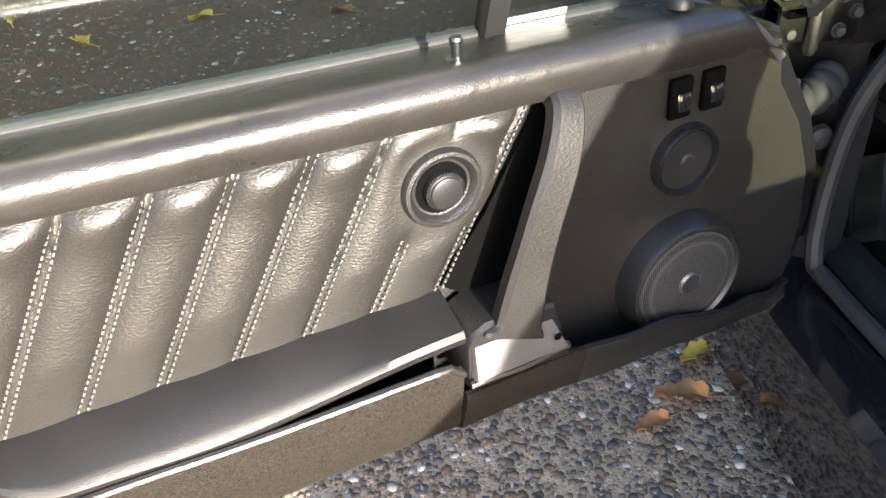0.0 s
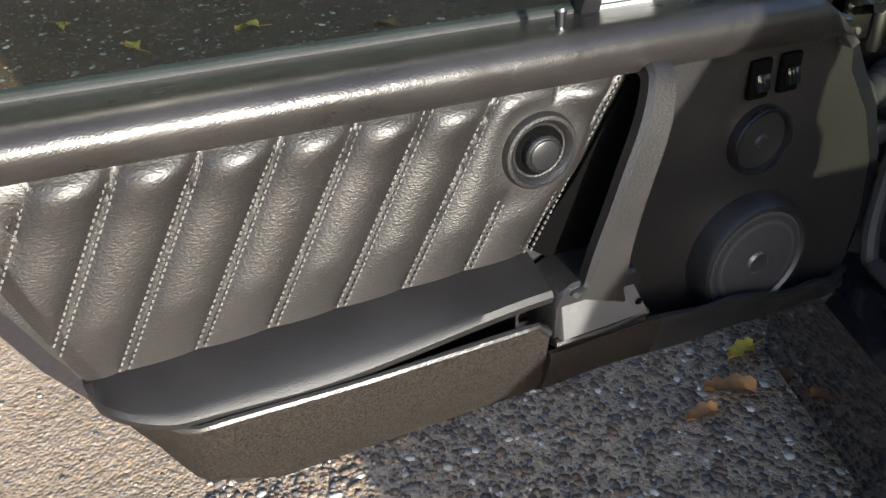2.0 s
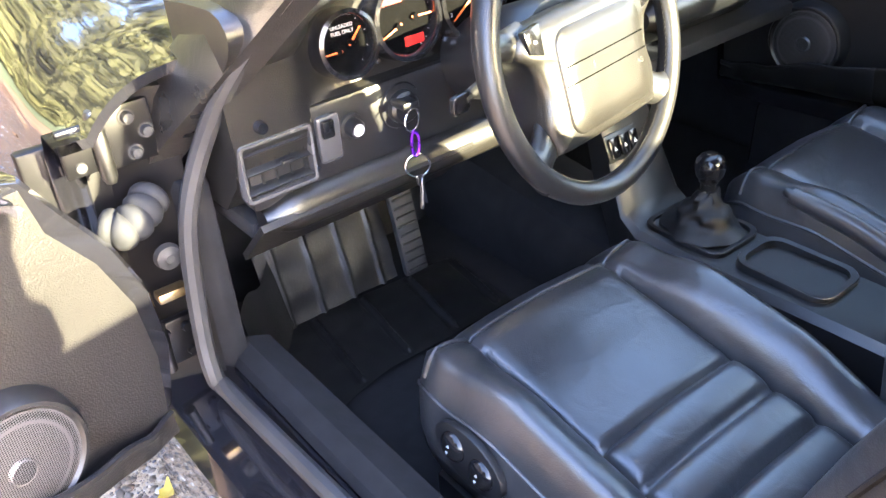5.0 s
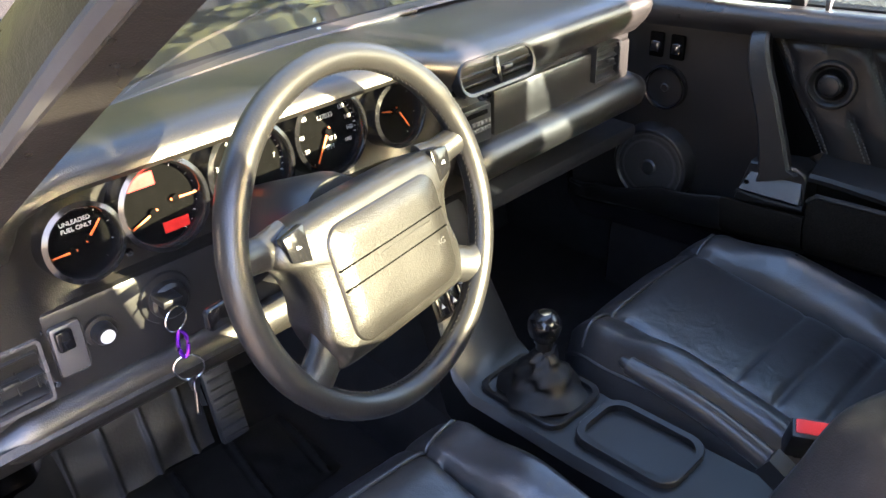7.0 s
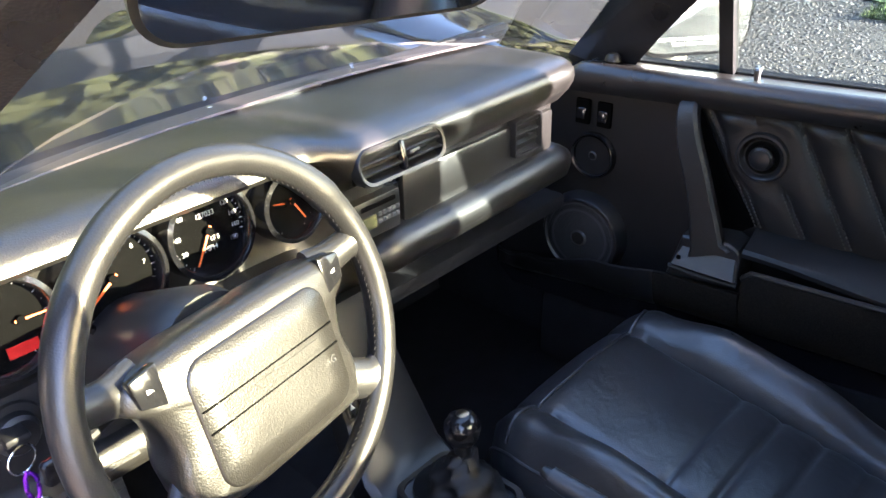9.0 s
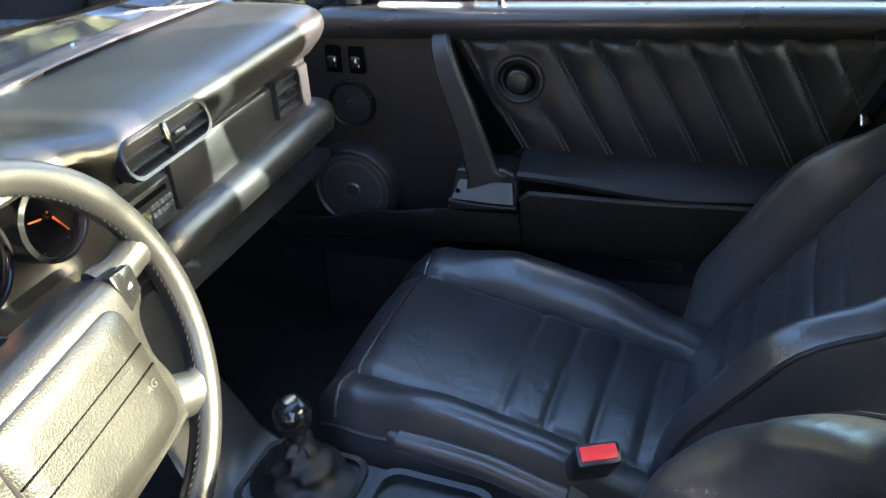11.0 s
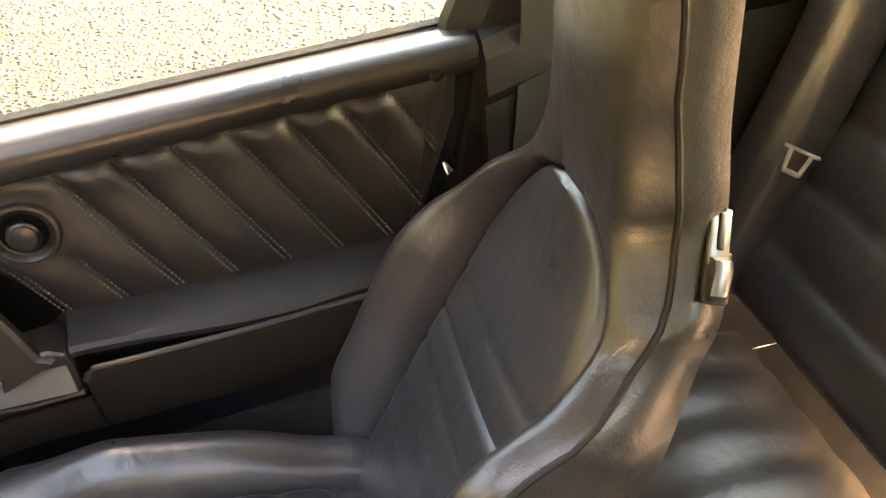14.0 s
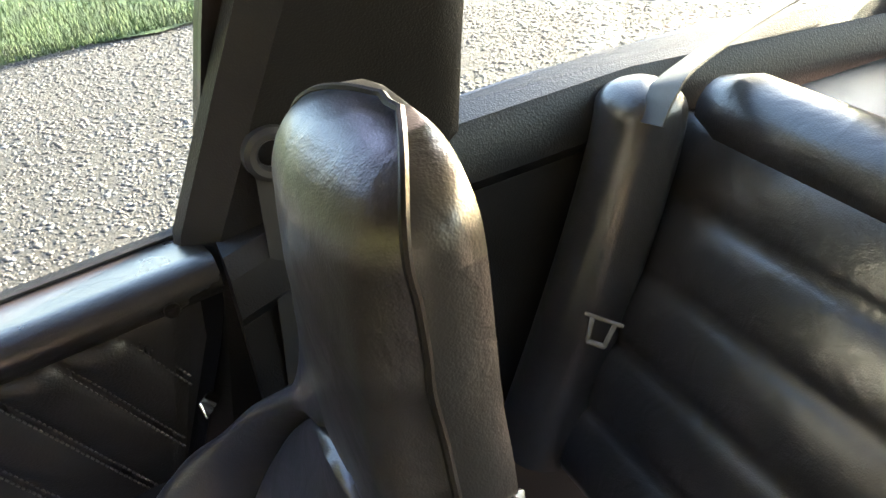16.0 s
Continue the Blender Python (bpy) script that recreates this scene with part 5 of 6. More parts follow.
def steering_wheel():
    R = 0.179
    rim = [(R * math.cos(2 * math.pi * i / 96), R * math.sin(2 * math.pi * i / 96), 0) for i in range(96)]
    def shape(t):
        a = (t * 360) % 360
        g = 1.0 + 0.10 * (math.exp(-(((a - 32) % 360 - 0) / 14) ** 2) + math.exp(-(((a - 148)) / 14) ** 2))
        return circle(0.0150 * g, 14, 0.0148 * g)
    part("rim", sweep(rim, shape, True), RIM, wheel, "black leather rim")
    st = bmesh.new()
    for i in range(150):
        a = 2 * math.pi * i / 150
        v = bmesh.ops.create_cube(st, size=1.0)["verts"]
        bmesh.ops.transform(st, matrix=Matrix.Rotation(a, 4, "Z") @ Matrix.Translation((R - 0.0150, 0, 0.003)) @ Matrix.Rotation(0.5, 4, "X") @ Matrix.Diagonal((0.0012, 0.0036, 0.0011, 1)), verts=v)
    tagged(part("rim_stitching", st, RIM, wheel, "", 0), kind="stuff")
    # padded hub
    line = [(-0.112, 0.050), (-0.05, 0.054), (0.05, 0.054), (0.112, 0.050), (0.130, 0.042), (0.134, 0.022), (0.116, 0.006), (0.106, -0.030), (0.112, -0.064), (0.104, -0.096), (0.085, -0.106), (-0.085, -0.106), (-0.104, -0.096), (-0.112, -0.064), (-0.106, -0.030), (-0.116, 0.006), (-0.134, 0.022), (-0.130, 0.042)]
    line = [tuple(p[:2]) for p in smooth_path([(x, y, 0) for x, y in line + line[:1]], 3)][:-1]
    def hub_ring(k, z):
        return [(x * k, (y + 0.02) * k - 0.02, z) for x, y in line]
    part("hub_pad", loft([hub_ring(0.86, -0.060), hub_ring(0.96, -0.034), hub_ring(1.0, -0.010), hub_ring(1.0, 0.000), hub_ring(0.975, 0.008), hub_ring(0.92, 0.0125), hub_ring(0.80, 0.015), hub_ring(0.4, 0.016)]), DASH, wheel, "smooth black padded hub", 60)
    def cover_ring(w, h, r, z):
        return [(x + 0.004, y - 0.028, z) for x, y in round_rect(w, h, r, 6)]
    part("centre_cover", loft([cover_ring(0.172, 0.128, 0.022, 0.010), cover_ring(0.170, 0.126, 0.022, 0.0160), cover_ring(0.166, 0.122, 0.021, 0.0182), cover_ring(0.12, 0.08, 0.014, 0.0196), cover_ring(0.05, 0.03, 0.01, 0.0200)]), DASH, wheel, "raised airbag cover with seam", 60)
    for yy in (-0.0085, -0.030):
        part("cover_seam", box((0.004, yy, 0.0186), (0.164, 0.0016, 0.0032), 0), DIAL, wheel, smooth=0)
    text("AIRBAG", 0.0105, Matrix.Translation((0.060, -0.0435, 0.0190)), RUBBER, wheel, depth=0.0006)
    part("maker_bar", box((0.02, -0.019, 0.0197), (0.085, 0.009, 0.0010), 0.0003), DASH, wheel, smooth=0)
    for sx in (-1, 1):
        for pts, w in (([(0.108, 0.034, -0.012), (0.135, 0.038, -0.008), (0.158, 0.042, -0.004), (0.181, 0.046, 0.0)], (0.024, 0.0175, 0.0165, 0.026)), ([(0.090, -0.078, -0.012), (0.112, -0.090, -0.008), (0.130, -0.099, -0.004), (0.150, -0.108, 0.0)], (0.030, 0.022, 0.0215, 0.036))):
            path = smooth_path([(sx * x, y, z) for x, y, z in pts], 4)
            def sp(t, w=w):
                k = min(int(t * 3), 2)
                q = lerp(w[k], w[k + 1], t * 3 - k)
                return [(q * math.cos(a), 0.0130 * math.sin(a)) for a in [2 * math.pi * i / 16 for i in range(16)]]
            part("spoke", sweep(path, sp), RIM, wheel, "black leather-wrapped spoke")
        b = part("horn_button", plate([(sx * 0.100, 0.014), (sx * 0.124, 0.022), (sx * 0.127, 0.048), (sx * 0.098, 0.052)][::sx], 0.010, Matrix.Translation((0, 0, 0.006)), 0.002), GLOSS, wheel, "horn button")
        part("horn_mark", plate([(sx * 0.1085, 0.0320), (sx * 0.1150, 0.0315), (sx * 0.1150, 0.0355), (sx * 0.1115, 0.0345)][::sx], 0.0005, Matrix.Translation((0, 0, 0.0163))), WHITE, b, smooth=0)
    part("column", lathe([(0.0, -0.045), (0.06, -0.045), (0.066, -0.07), (0.055, -0.20)], None, 24), PLASTIC, wheel, "steering column shroud")
    inv = WHEEL_M.inverted()
    part("paddle_stalk", tube([inv @ Vector(q) for q in ((-0.315, 0.335, 0.700), (-0.38, 0.318, 0.692), (-0.432, 0.305, 0.683))], 0.0065, 10), PLASTIC, wheel, "column stalk")
    part("stalk_paddle", plate(round_rect(0.030, 0.024, 0.006), 0.009, inv @ pose(-0.441, 0.307, 0.681, 90, 0, 12), 0.002), GLOSS, wheel, "broad end of the column stalk")
    for sx, z in ((1, -0.055),):
        part("stalk", tube([(sx * 0.04, 0.0, z), (sx * 0.10, 0.005, z), (sx * 0.155, 0.02, z + 0.005)], 0.006, 10), PLASTIC, wheel, "column stalk")


steering_wheel()

# ---- centre console, lever and brake ----
console = thing("centre_console", "low black plastic console with switch row", "console")


def centre_console():
    rings = []
    for y, zt, hw in ((-0.20, 0.325, 0.070), (0.0, 0.322, 0.072), (0.16, 0.318, 0.074), (0.34, 0.322, 0.076), (0.375, 0.345, 0.074), (0.415, 0.43, 0.064), (0.45, 0.50, 0.058), (0.47, 0.56, 0.055)):
        rings.append([(0.02 - hw, y, zt - 0.13), (0.02 - hw, y, zt - 0.012), (0.02 - hw + 0.010, y, zt), (0.02 + hw - 0.010, y, zt), (0.02 + hw, y, zt - 0.012), (0.02 + hw, y, zt - 0.13)])
    part("console_body", loft(rings), PLASTIC, console, "black moulded console body")
    m = basis((-0.012, 0.418, 0.440), (1, 0, 0), (0, 0.42, 0.9))
    sw = part("switch_plate", plate(round_rect(0.076, 0.046, 0.004), 0.004, m, 0.001), PLASTIC, console)
    for k in (-0.024, 0.0, 0.024):
        b = part("rocker_switch", box((k, 0, 0.006), (0.019, 0.034, 0.007), 0.002), GLOSS, sw)
        b.matrix_local = m
        part("switch_symbol", plate([(-0.004, -0.005), (0.004, -0.005), (0, 0.003)], 0.0005, Matrix.Translation((k, 0, 0.0096))), WHITE, sw, smooth=0).matrix_local = m
    # lever opening frame and tray
    part("boot_frame", bezel(0.120, 0.150, 0.008, 0.010, Matrix.Translation((0.028, 0.275, 0.322)), 0.025), PLASTIC, console)
    part("tray", bezel(0.11, 0.16, 0.010, 0.012, Matrix.Translation((0.030, 0.105, 0.323)), 0.03), PLASTIC, console, "shallow open tray")


centre_console()
lever = thing("gear_lever", "gear lever with gloss black knob and leather gaiter", "gear lever")


def gear_lever():
    rings = []
    for k in range(15):
        t = k / 14
        z = lerp(0.322, 0.392, t)
        r = table(t, [(0, 0.058), (0.25, 0.045), (0.5, 0.034), (0.75, 0.022), (1, 0.013)])
        fold = 0.007 * math.sin(t * 5 * math.pi) * (1 - t)
        rings.append([(0.030 + 0.006 * t + (r + fold + 0.006 * math.sin(4 * a + k * 0.7) + 0.004 * math.sin(9 * a - k)) * math.cos(a), 0.275 + (r * 1.15 + fold) * math.sin(a), z) for a in [2 * math.pi * i / 28 for i in range(28)]])
    part("gaiter", loft(rings), LID, lever, "creased black leather gaiter", 60)
    part("shaft", lathe([(0.013, -0.055), (0.012, -0.02), (0.015, -0.018), (0.017, -0.004), (0.015, 0.0)], Matrix.Translation((0.038, 0.278, 0.422)), 20), PLASTIC, lever)
    part("knob", lathe([(0.0, 0.024), (0.010, 0.0235), (0.018, 0.019), (0.0235, 0.010), (0.0245, 0.001), (0.022, -0.012), (0.016, -0.022), (0.012, -0.026)], Matrix.Translation((0.038, 0.278, 0.430)), 28), GLOSS, lever, "gloss black knob with shift pattern")
    part("knob_badge", lathe([(0, 0.0248), (0.009, 0.0242)], Matrix.Translation((0.038, 0.278, 0.430)), 20), CHROME, lever)


gear_lever()
GRIP = material("grip_vinyl", (0.030, 0.030, 0.032), 0.30, vary=0.2, vary_scale=30, grain=("noise", 400), bump=0.1)
brake = thing("handbrake", "black handbrake lever beside the passenger seat", "handbrake")
part("grip", sweep(smooth_path([(0.030, 0.132, 0.440), (0.034, 0.08, 0.431), (0.040, 0.02, 0.417), (0.045, -0.06, 0.388)], 5), lambda t: circle(lerp(0.0135, 0.0165, min(1, t * 3)), 14, lerp(0.012, 0.0145, t))), GRIP, brake, "black moulded grip")
part("button", lathe([(0, 0.014), (0.006, 0.013), (0.008, 0.008), (0.008, 0)], basis((0.030, 0.132, 0.440), (1, 0, 0), (0, 0.2, -0.9)), 14), PLASTIC, brake, "release button")
part("lever_arm", sweep([(0.045, -0.06, 0.388), (0.046, -0.14, 0.345), (0.046, -0.17, 0.30)], [(-0.014, -0.015), (-0.014, 0.015), (0.014, 0.015), (0.014, -0.015)]), PLASTIC, brake)

buckle = thing("belt_buckle", "seat belt buckle with red release button", "belt buckle")
along, face_way = Vector((0.475, -0.88, 0)), Vector((-0.50, -0.15, 0.85)).normalized()
bmx = basis((0.104, -0.088, 0.414), along, face_way.cross(along))
part("buckle_body", box((0, 0, -0.038), (0.054, 0.028, 0.080), 0.006, None), PLASTIC, buckle).matrix_local = bmx
part("red_button", box((0.0, 0.001, 0.0015), (0.044, 0.018, 0.005), 0.002), RED, buckle, "red release button").matrix_local = bmx
part("stalk", box((0, -0.004, -0.115), (0.022, 0.012, 0.09), 0.003), PLASTIC, buckle).matrix_local = bmx

# ---- rear cabin ----
rear = thing("rear_bench", "black leather rear seats with fluted backs", "rear seat")


def rear_seats():
    for sx in (-1, 1):
        rings = []
        for i in range(46):
            t = i / 45
            y, z = lerp(-0.72, -0.95, t), lerp(0.40, 0.80, t)
            g = 0.012 * abs(math.sin(t * 5 * math.pi)) ** 0.5
            o = Vector((0, 0.86, 0.50)) * g
            rings.append([Vector((sx * x, y, z)) + o * (1 if 0 < k < 3 else 0) for k, x in enumerate((0.05, 0.09, 0.59, 0.64))] + [Vector((sx * 0.64, y - 0.06, z - 0.03)), Vector((sx * 0.05, y - 0.06, z - 0.03))])
        part("rear_backrest", loft(rings), LEATHER, rear, "fluted black leather rear backrest", 60)
        rings = []
        for i in range(30):
            t = i / 29
            x = sx * lerp(0.06, 0.54, t)
            g = 0.010 * abs(math.sin(t * 6 * math.pi)) ** 0.5
            rings.append([(x, -0.72, 0.22), (x, -0.72, 0.34 + g), (x, -0.62, 0.36 + g), (x, -0.46, 0.35 + g), (x, -0.40, 0.32), (x, -0.40, 0.20)])
        part("rear_cushion", loft(rings), LEATHER, rear, "fluted black leather rear cushion", 60)
    part("rear_floor", box((0, -0.75, 0.17), (1.3, 0.9, 0.04), 0.01), DARK_CARPET, rear)


rear_seats()
shelf = thing("parcel_shelf", "padded black shelf behind the rear seats", "shelf")
part("shelf_top", box((0, -1.28, 0.80), (1.14, 0.66, 0.04), 0.02), DASH, shelf)
for x0, x1 in ((-0.60, -0.04), (0.04, 0.60)):
    pts = [(lerp(x0, x1, k / 12), -0.985, 0.800) for k in range(13)]
    part("shelf_roll", sweep(pts, lambda t: circle(0.052 * (1 - 0.9 * max(0, abs(2 * t - 1) - 0.85) ** 1.2 / 0.1 * 0.3), 20)), LEATHER, shelf, "rolled black leather shelf edge")


def side_trim(sx):
    q = thing("quarter_trim", "black vinyl lining beside the rear seat", "trim panel", "rear side linings")
    rings = []
    for y, x, zt in ((-0.40, 0.680, 0.79), (-0.62, 0.700, 0.845), (-0.9, 0.700, 0.855), (-1.3, 0.64, 0.85)):
        rings.append([(sx * x, y, 0.16), (sx * (x - 0.035), y, 0.17), (sx * (x - 0.05), y, 0.5), (sx * (x - 0.045), y, zt - 0.085), (sx * (x - 0.062), y, zt - 0.065), (sx * (x - 0.060), y, zt - 0.02), (sx * (x - 0.045), y, zt), (sx * (x - 0.005), y, zt + 0.012), (sx * x, y, zt)])
    part("lining", loft(rings), VINYL, q)
    part("quarter_window", loft([[(sx * 0.690, -0.66, 0.85), (sx * 0.64, -1.30, 0.85), (sx * 0.525, -1.05, 1.10), (sx * 0.535, -0.66, 1.19)], [(sx * 0.694, -0.66, 0.85), (sx * 0.644, -1.30, 0.85), (sx * 0.529, -1.05, 1.10), (sx * 0.539, -0.66, 1.19)]]), PANE, q, "green-tinted rear side window")


for sx in (-1, 1):
    line = smooth_path([(sx * 0.600, -0.705, 0.40), (sx * 0.602, -0.775, 0.55), (sx * 0.604, -0.838, 0.70), (sx * 0.606, -0.872, 0.80), (sx * 0.606, -0.880, 0.862)], 10)
    part("corner_bolster", sweep(line, lambda t: [(0.050 * k * a, 0.046 * k * b) for k in [math.sqrt(max(1 - max(0.0, (t - 0.84) / 0.16) ** 2, 0.0009))] for a, b in [(math.cos(q) * abs(math.cos(q)) ** -0.25 if abs(math.cos(q)) > 1e-6 else 0.0, math.sin(q) * abs(math.sin(q)) ** -0.25 if abs(math.sin(q)) > 1e-6 else 0.0) for q in [2 * math.pi * i / 24 for i in range(24)]]], up=(0, 1, 0.3)), LEATHER, rear, "rounded black leather corner bolster", 60)
side_trim(1)
side_trim(-1)

# ---- seat belts ----
WEBBING = material("belt_webbing", (0.020, 0.019, 0.019), 0.55, grain=("noise", 900), bump=0.4, vary=0.2, vary_scale=40)

def front_belt(sx):
    b = thing("seat_belt", "black front seat belt on the centre pillar", "seat belt", "seat belts")
    m = basis((sx * 0.614, -0.467, 0.893), (0, -1, 0), (0, 0.1, 1))
    part("anchor", lathe([(0.014, -0.004), (0.013, 0.003), (0.016, 0.008), (0.022, 0.009), (0.027, 0.006), (0.028, -0.004)], m, 28), GRIP, b, "round upper belt anchor")
    part("webbing", sweep(smooth_path([(sx * 0.618, -0.470, 0.872), (sx * 0.630, -0.46, 0.70), (sx * 0.635, -0.44, 0.50), (sx * 0.64, -0.43, 0.28)], 5), [(-0.022, -0.0012), (-0.022, 0.0012), (0.022, 0.0012), (0.022, -0.0012)], up=(sx, 0, 0)), RUBBER, b, "black belt webbing")
    part("tongue", plate([(-0.020, -0.010), (0.020, -0.010), (0.014, 0.006), (-0.014, 0.006)], 0.003, pose(sx * 0.607, -0.342, 0.652, 60, 10, -30 * sx), 0.0008), CHROME, b, "bright metal belt tongue")


front_belt(1)
front_belt(-1)
rb = thing("rear_seat_belt", "black rear seat belt with metal tongue", "seat belt", "seat belts")
part("webbing", sweep(smooth_path([(0.655, -1.30, 0.895), (0.650, -1.16, 0.888), (0.612, -1.02, 0.882), (0.566, -0.895, 0.874), (0.554, -0.866, 0.862), (0.548, -0.846, 0.835)], 5), [(-0.023, -0.0012), (-0.023, 0.0012), (0.023, 0.0012), (0.023, -0.0012)], up=(0.25, 0.5, 1.0)), WEBBING, rb, "black woven webbing")
tm = basis((0.529, -0.768, 0.612), (-0.56, -0.83, -0.05), (0.40, -0.30, 0.86))
bar = [box((0, 0.014, 0), (0.054, 0.006, 0.003), 0.0012), box((-0.0135, -0.004, 0), (0.007, 0.034, 0.003), 0.0012, Matrix.Rotation(0.12, 4, "Z")), box((0.0135, -0.004, 0), (0.007, 0.034, 0.003), 0.0012, Matrix.Rotation(-0.12, 4, "Z")), box((0, -0.020, 0), (0.026, 0.008, 0.003), 0.0012)]
tongue = bar[0]
for b in bar[1:]:
    join(tongue, b)
part("tongue", tongue, STEEL, rb, "bright metal belt tongue").matrix_local = tm @ Matrix.Rotation(-0.30, 4, "Z") @ Matrix.Diagonal((0.85, 0.85, 1, 1))

# ---- keys ----
keys = thing("key_ring", "keys on a steel ring with purple clip", "keys")
kx, ky, kz = -0.437, 0.408, 0.640
def ring(c, r, w, tilt):
    mm = Matrix.Translation(c) @ tilt
    return tube([mm @ Vector((r * math.cos(a), 0, r * math.sin(a))) for a in [2 * math.pi * i / 36 for i in range(36)]], w, 7, True, up=(0.1, 1, 0.05))
part("ignition_key", box((kx + 0.004, 0.424, kz + 0.004), (0.024, 0.030, 0.010), 0.003), PLASTIC, keys)
part("upper_ring", ring((kx, ky - 0.004, kz - 0.012), 0.0145, 0.0012, pose(0, 0, 0, 0, 0, 15)), CHROME, keys, "split steel ring")
part("clip", tube(smooth_path([(kx, ky - 0.004, kz - 0.026), (kx + 0.006, ky - 0.006, kz - 0.036), (kx + 0.005, ky - 0.006, kz - 0.056), (kx, ky - 0.004, kz - 0.062), (kx - 0.004, ky - 0.004, kz - 0.05), (kx - 0.003, ky - 0.004, kz - 0.034)], 4), 0.0024, 8, True), PURPLE, keys, "purple anodised clip")
part("lower_ring", ring((kx + 0.002, ky - 0.005, kz - 0.077), 0.0165, 0.0013, pose(0, 0, 0, 0, 0, -25)), CHROME, keys, "split steel ring")
for k, (a, l) in enumerate(((-8, 0.030), (6, 0.034), (16, 0.026))):
    mm = Matrix.Translation((kx + 0.003, ky - 0.006 - 0.003 * k, kz - 0.092)) @ pose(0, 0, 0, 0, a, 20 * k)
    part("key", join(plate(round_rect(0.014, 0.014, 0.005), 0.0018, mm @ pose(0, 0, -0.006, 90)), plate([(-0.003, -l), (0.003, -l - 0.004), (0.003, 0.0), (-0.003, 0.0)], 0.0016, mm @ pose(0, 0, -0.011, 90))), STEEL, keys, "cut steel key")

# ---- floor mat and pedals ----
MAT_RUBBER = material("mat_rubber", (0.0062, 0.0060, 0.0058), 0.5, grain=("noise", 220), bump=0.3, vary=0.35, vary_scale=18)
mat_ = thing("floor_mat", "creased black ribbed floor mat in the footwell", "floor mat")
rows = []
for j in range(41):
    v = j / 40
    row = []
    for i in range(181):
        u = i / 180
        x = lerp(-0.572, -0.165, u)
        y = lerp(lerp(0.490, 0.535, u), 0.722, v) + 0.012 * math.sin(u * 5)
        z = 0.146
        across = (u * 4.0 - 0.30 * v + 0.75) % 1.0
        z += (0.008 * math.exp(-((across - 0.5) / 0.035) ** 2) - 0.003 * math.exp(-((across - 0.42) / 0.04) ** 2)) * (1 if 0.05 < v < 0.95 else 0)
        z += 0.008 * noise.noise(Vector((x * 7, y * 7, 0))) + 0.003 * noise.noise(Vector((x * 26, y * 26, 3))) + 0.010 * max(0, 0.05 - u) / 0.05
        row.append(Vector((x, y, z)))
    rows.append(row)
part("mat_sheet", loft(rows, False), MAT_RUBBER, mat_, "black ribbed rubber sheet", 60)
rows2 = []
for j in range(13):
    v = j / 12
    rows2.append([(lerp(-0.545, -0.285, u), 0.712 + 0.045 * v + 0.006 * math.exp(-(((u * 4.0) % 1.0 - 0.5) / 0.06) ** 2) * -1 + 0.006 * noise.noise(Vector((u * 5, v * 4, 2))), 0.160 + (0.150 + 0.012 * noise.noise(Vector((u * 3, 0, 8)))) * v) for u in [k / 100 for k in range(101)]])
part("toe_flap", loft(rows2, False), MAT_RUBBER, mat_, "upright seamed end of the mat", 60)
rows3 = []
for j in range(13):
    v = j / 12
    rows3.append([(lerp(-0.625, -0.490, u), 0.60 + 0.13 * u + 0.05 * v, 0.155 + 0.125 * v + 0.012 * math.sin(u * 9)) for u in [k / 24 for k in range(25)]])
part("side_flap", loft(rows3, False), MAT_RUBBER, mat_, "curled side flap of the mat", 60)
pedal = thing("pedal", "black rubber accelerator pedal in the footwell", "pedal")
part("pad", box((-0.262, 0.700, 0.255), (0.050, 0.016, 0.165), 0.005, pose(0, 0, 0, -14)), RUBBER, pedal, "ribbed rubber pad")
for k in range(9):
    part("rib", box((-0.262, 0.690 + 0.0042 * (k - 4), 0.255 + 0.017 * (k - 4)), (0.042, 0.006, 0.006), 0.002), RUBBER, pedal)

# ---- hinge hardware on the open side ----
hinge = thing("door_hinge", "black steel door hinges and wiring on the pillar", "hinge")
# hinge black, also darkened to stand for the missing shade
PRIMER = material("shaded_hinge_black", (0.0035, 0.0035, 0.004), 0.35, spec=0.3, vary=0.3, vary_scale=40)
HINGE_STEEL = material("dark_steel", (0.10, 0.10, 0.10), 0.4, metal=1.0, vary=0.3, vary_scale=50)
HX, HY = -0.775, 0.535
part("hinge_plate", box((HX + 0.022, HY + 0.004, 0.672), (0.075, 0.012, 0.075), 0.004), PRIMER, hinge)
part("hinge_pin", lathe([(0, 0.045), (0.007, 0.044), (0.0095, 0.038), (0.0095, -0.038), (0.006, -0.046), (0, -0.048)], Matrix.Translation((HX - 0.008, HY - 0.010, 0.672)), 16), HINGE_STEEL, hinge, "steel hinge pin")
part("hinge_leaf", box((HX - 0.030, HY - 0.004, 0.672), (0.045, 0.010, 0.060), 0.004), PRIMER, hinge)
for a, b in ((0.03, 0.022), (0.03, -0.022), (-0.035, 0.02), (-0.035, -0.018), (0.048, 0.0)):
    part("bolt", lathe([(0, 0.008), (0.006, 0.0075), (0.0075, 0.004), (0.0075, 0.0), (0.010, 0.0)], pose(HX + a, HY - 0.004, 0.672 + b, 90), 12), RUBBER, hinge, "hex bolt")
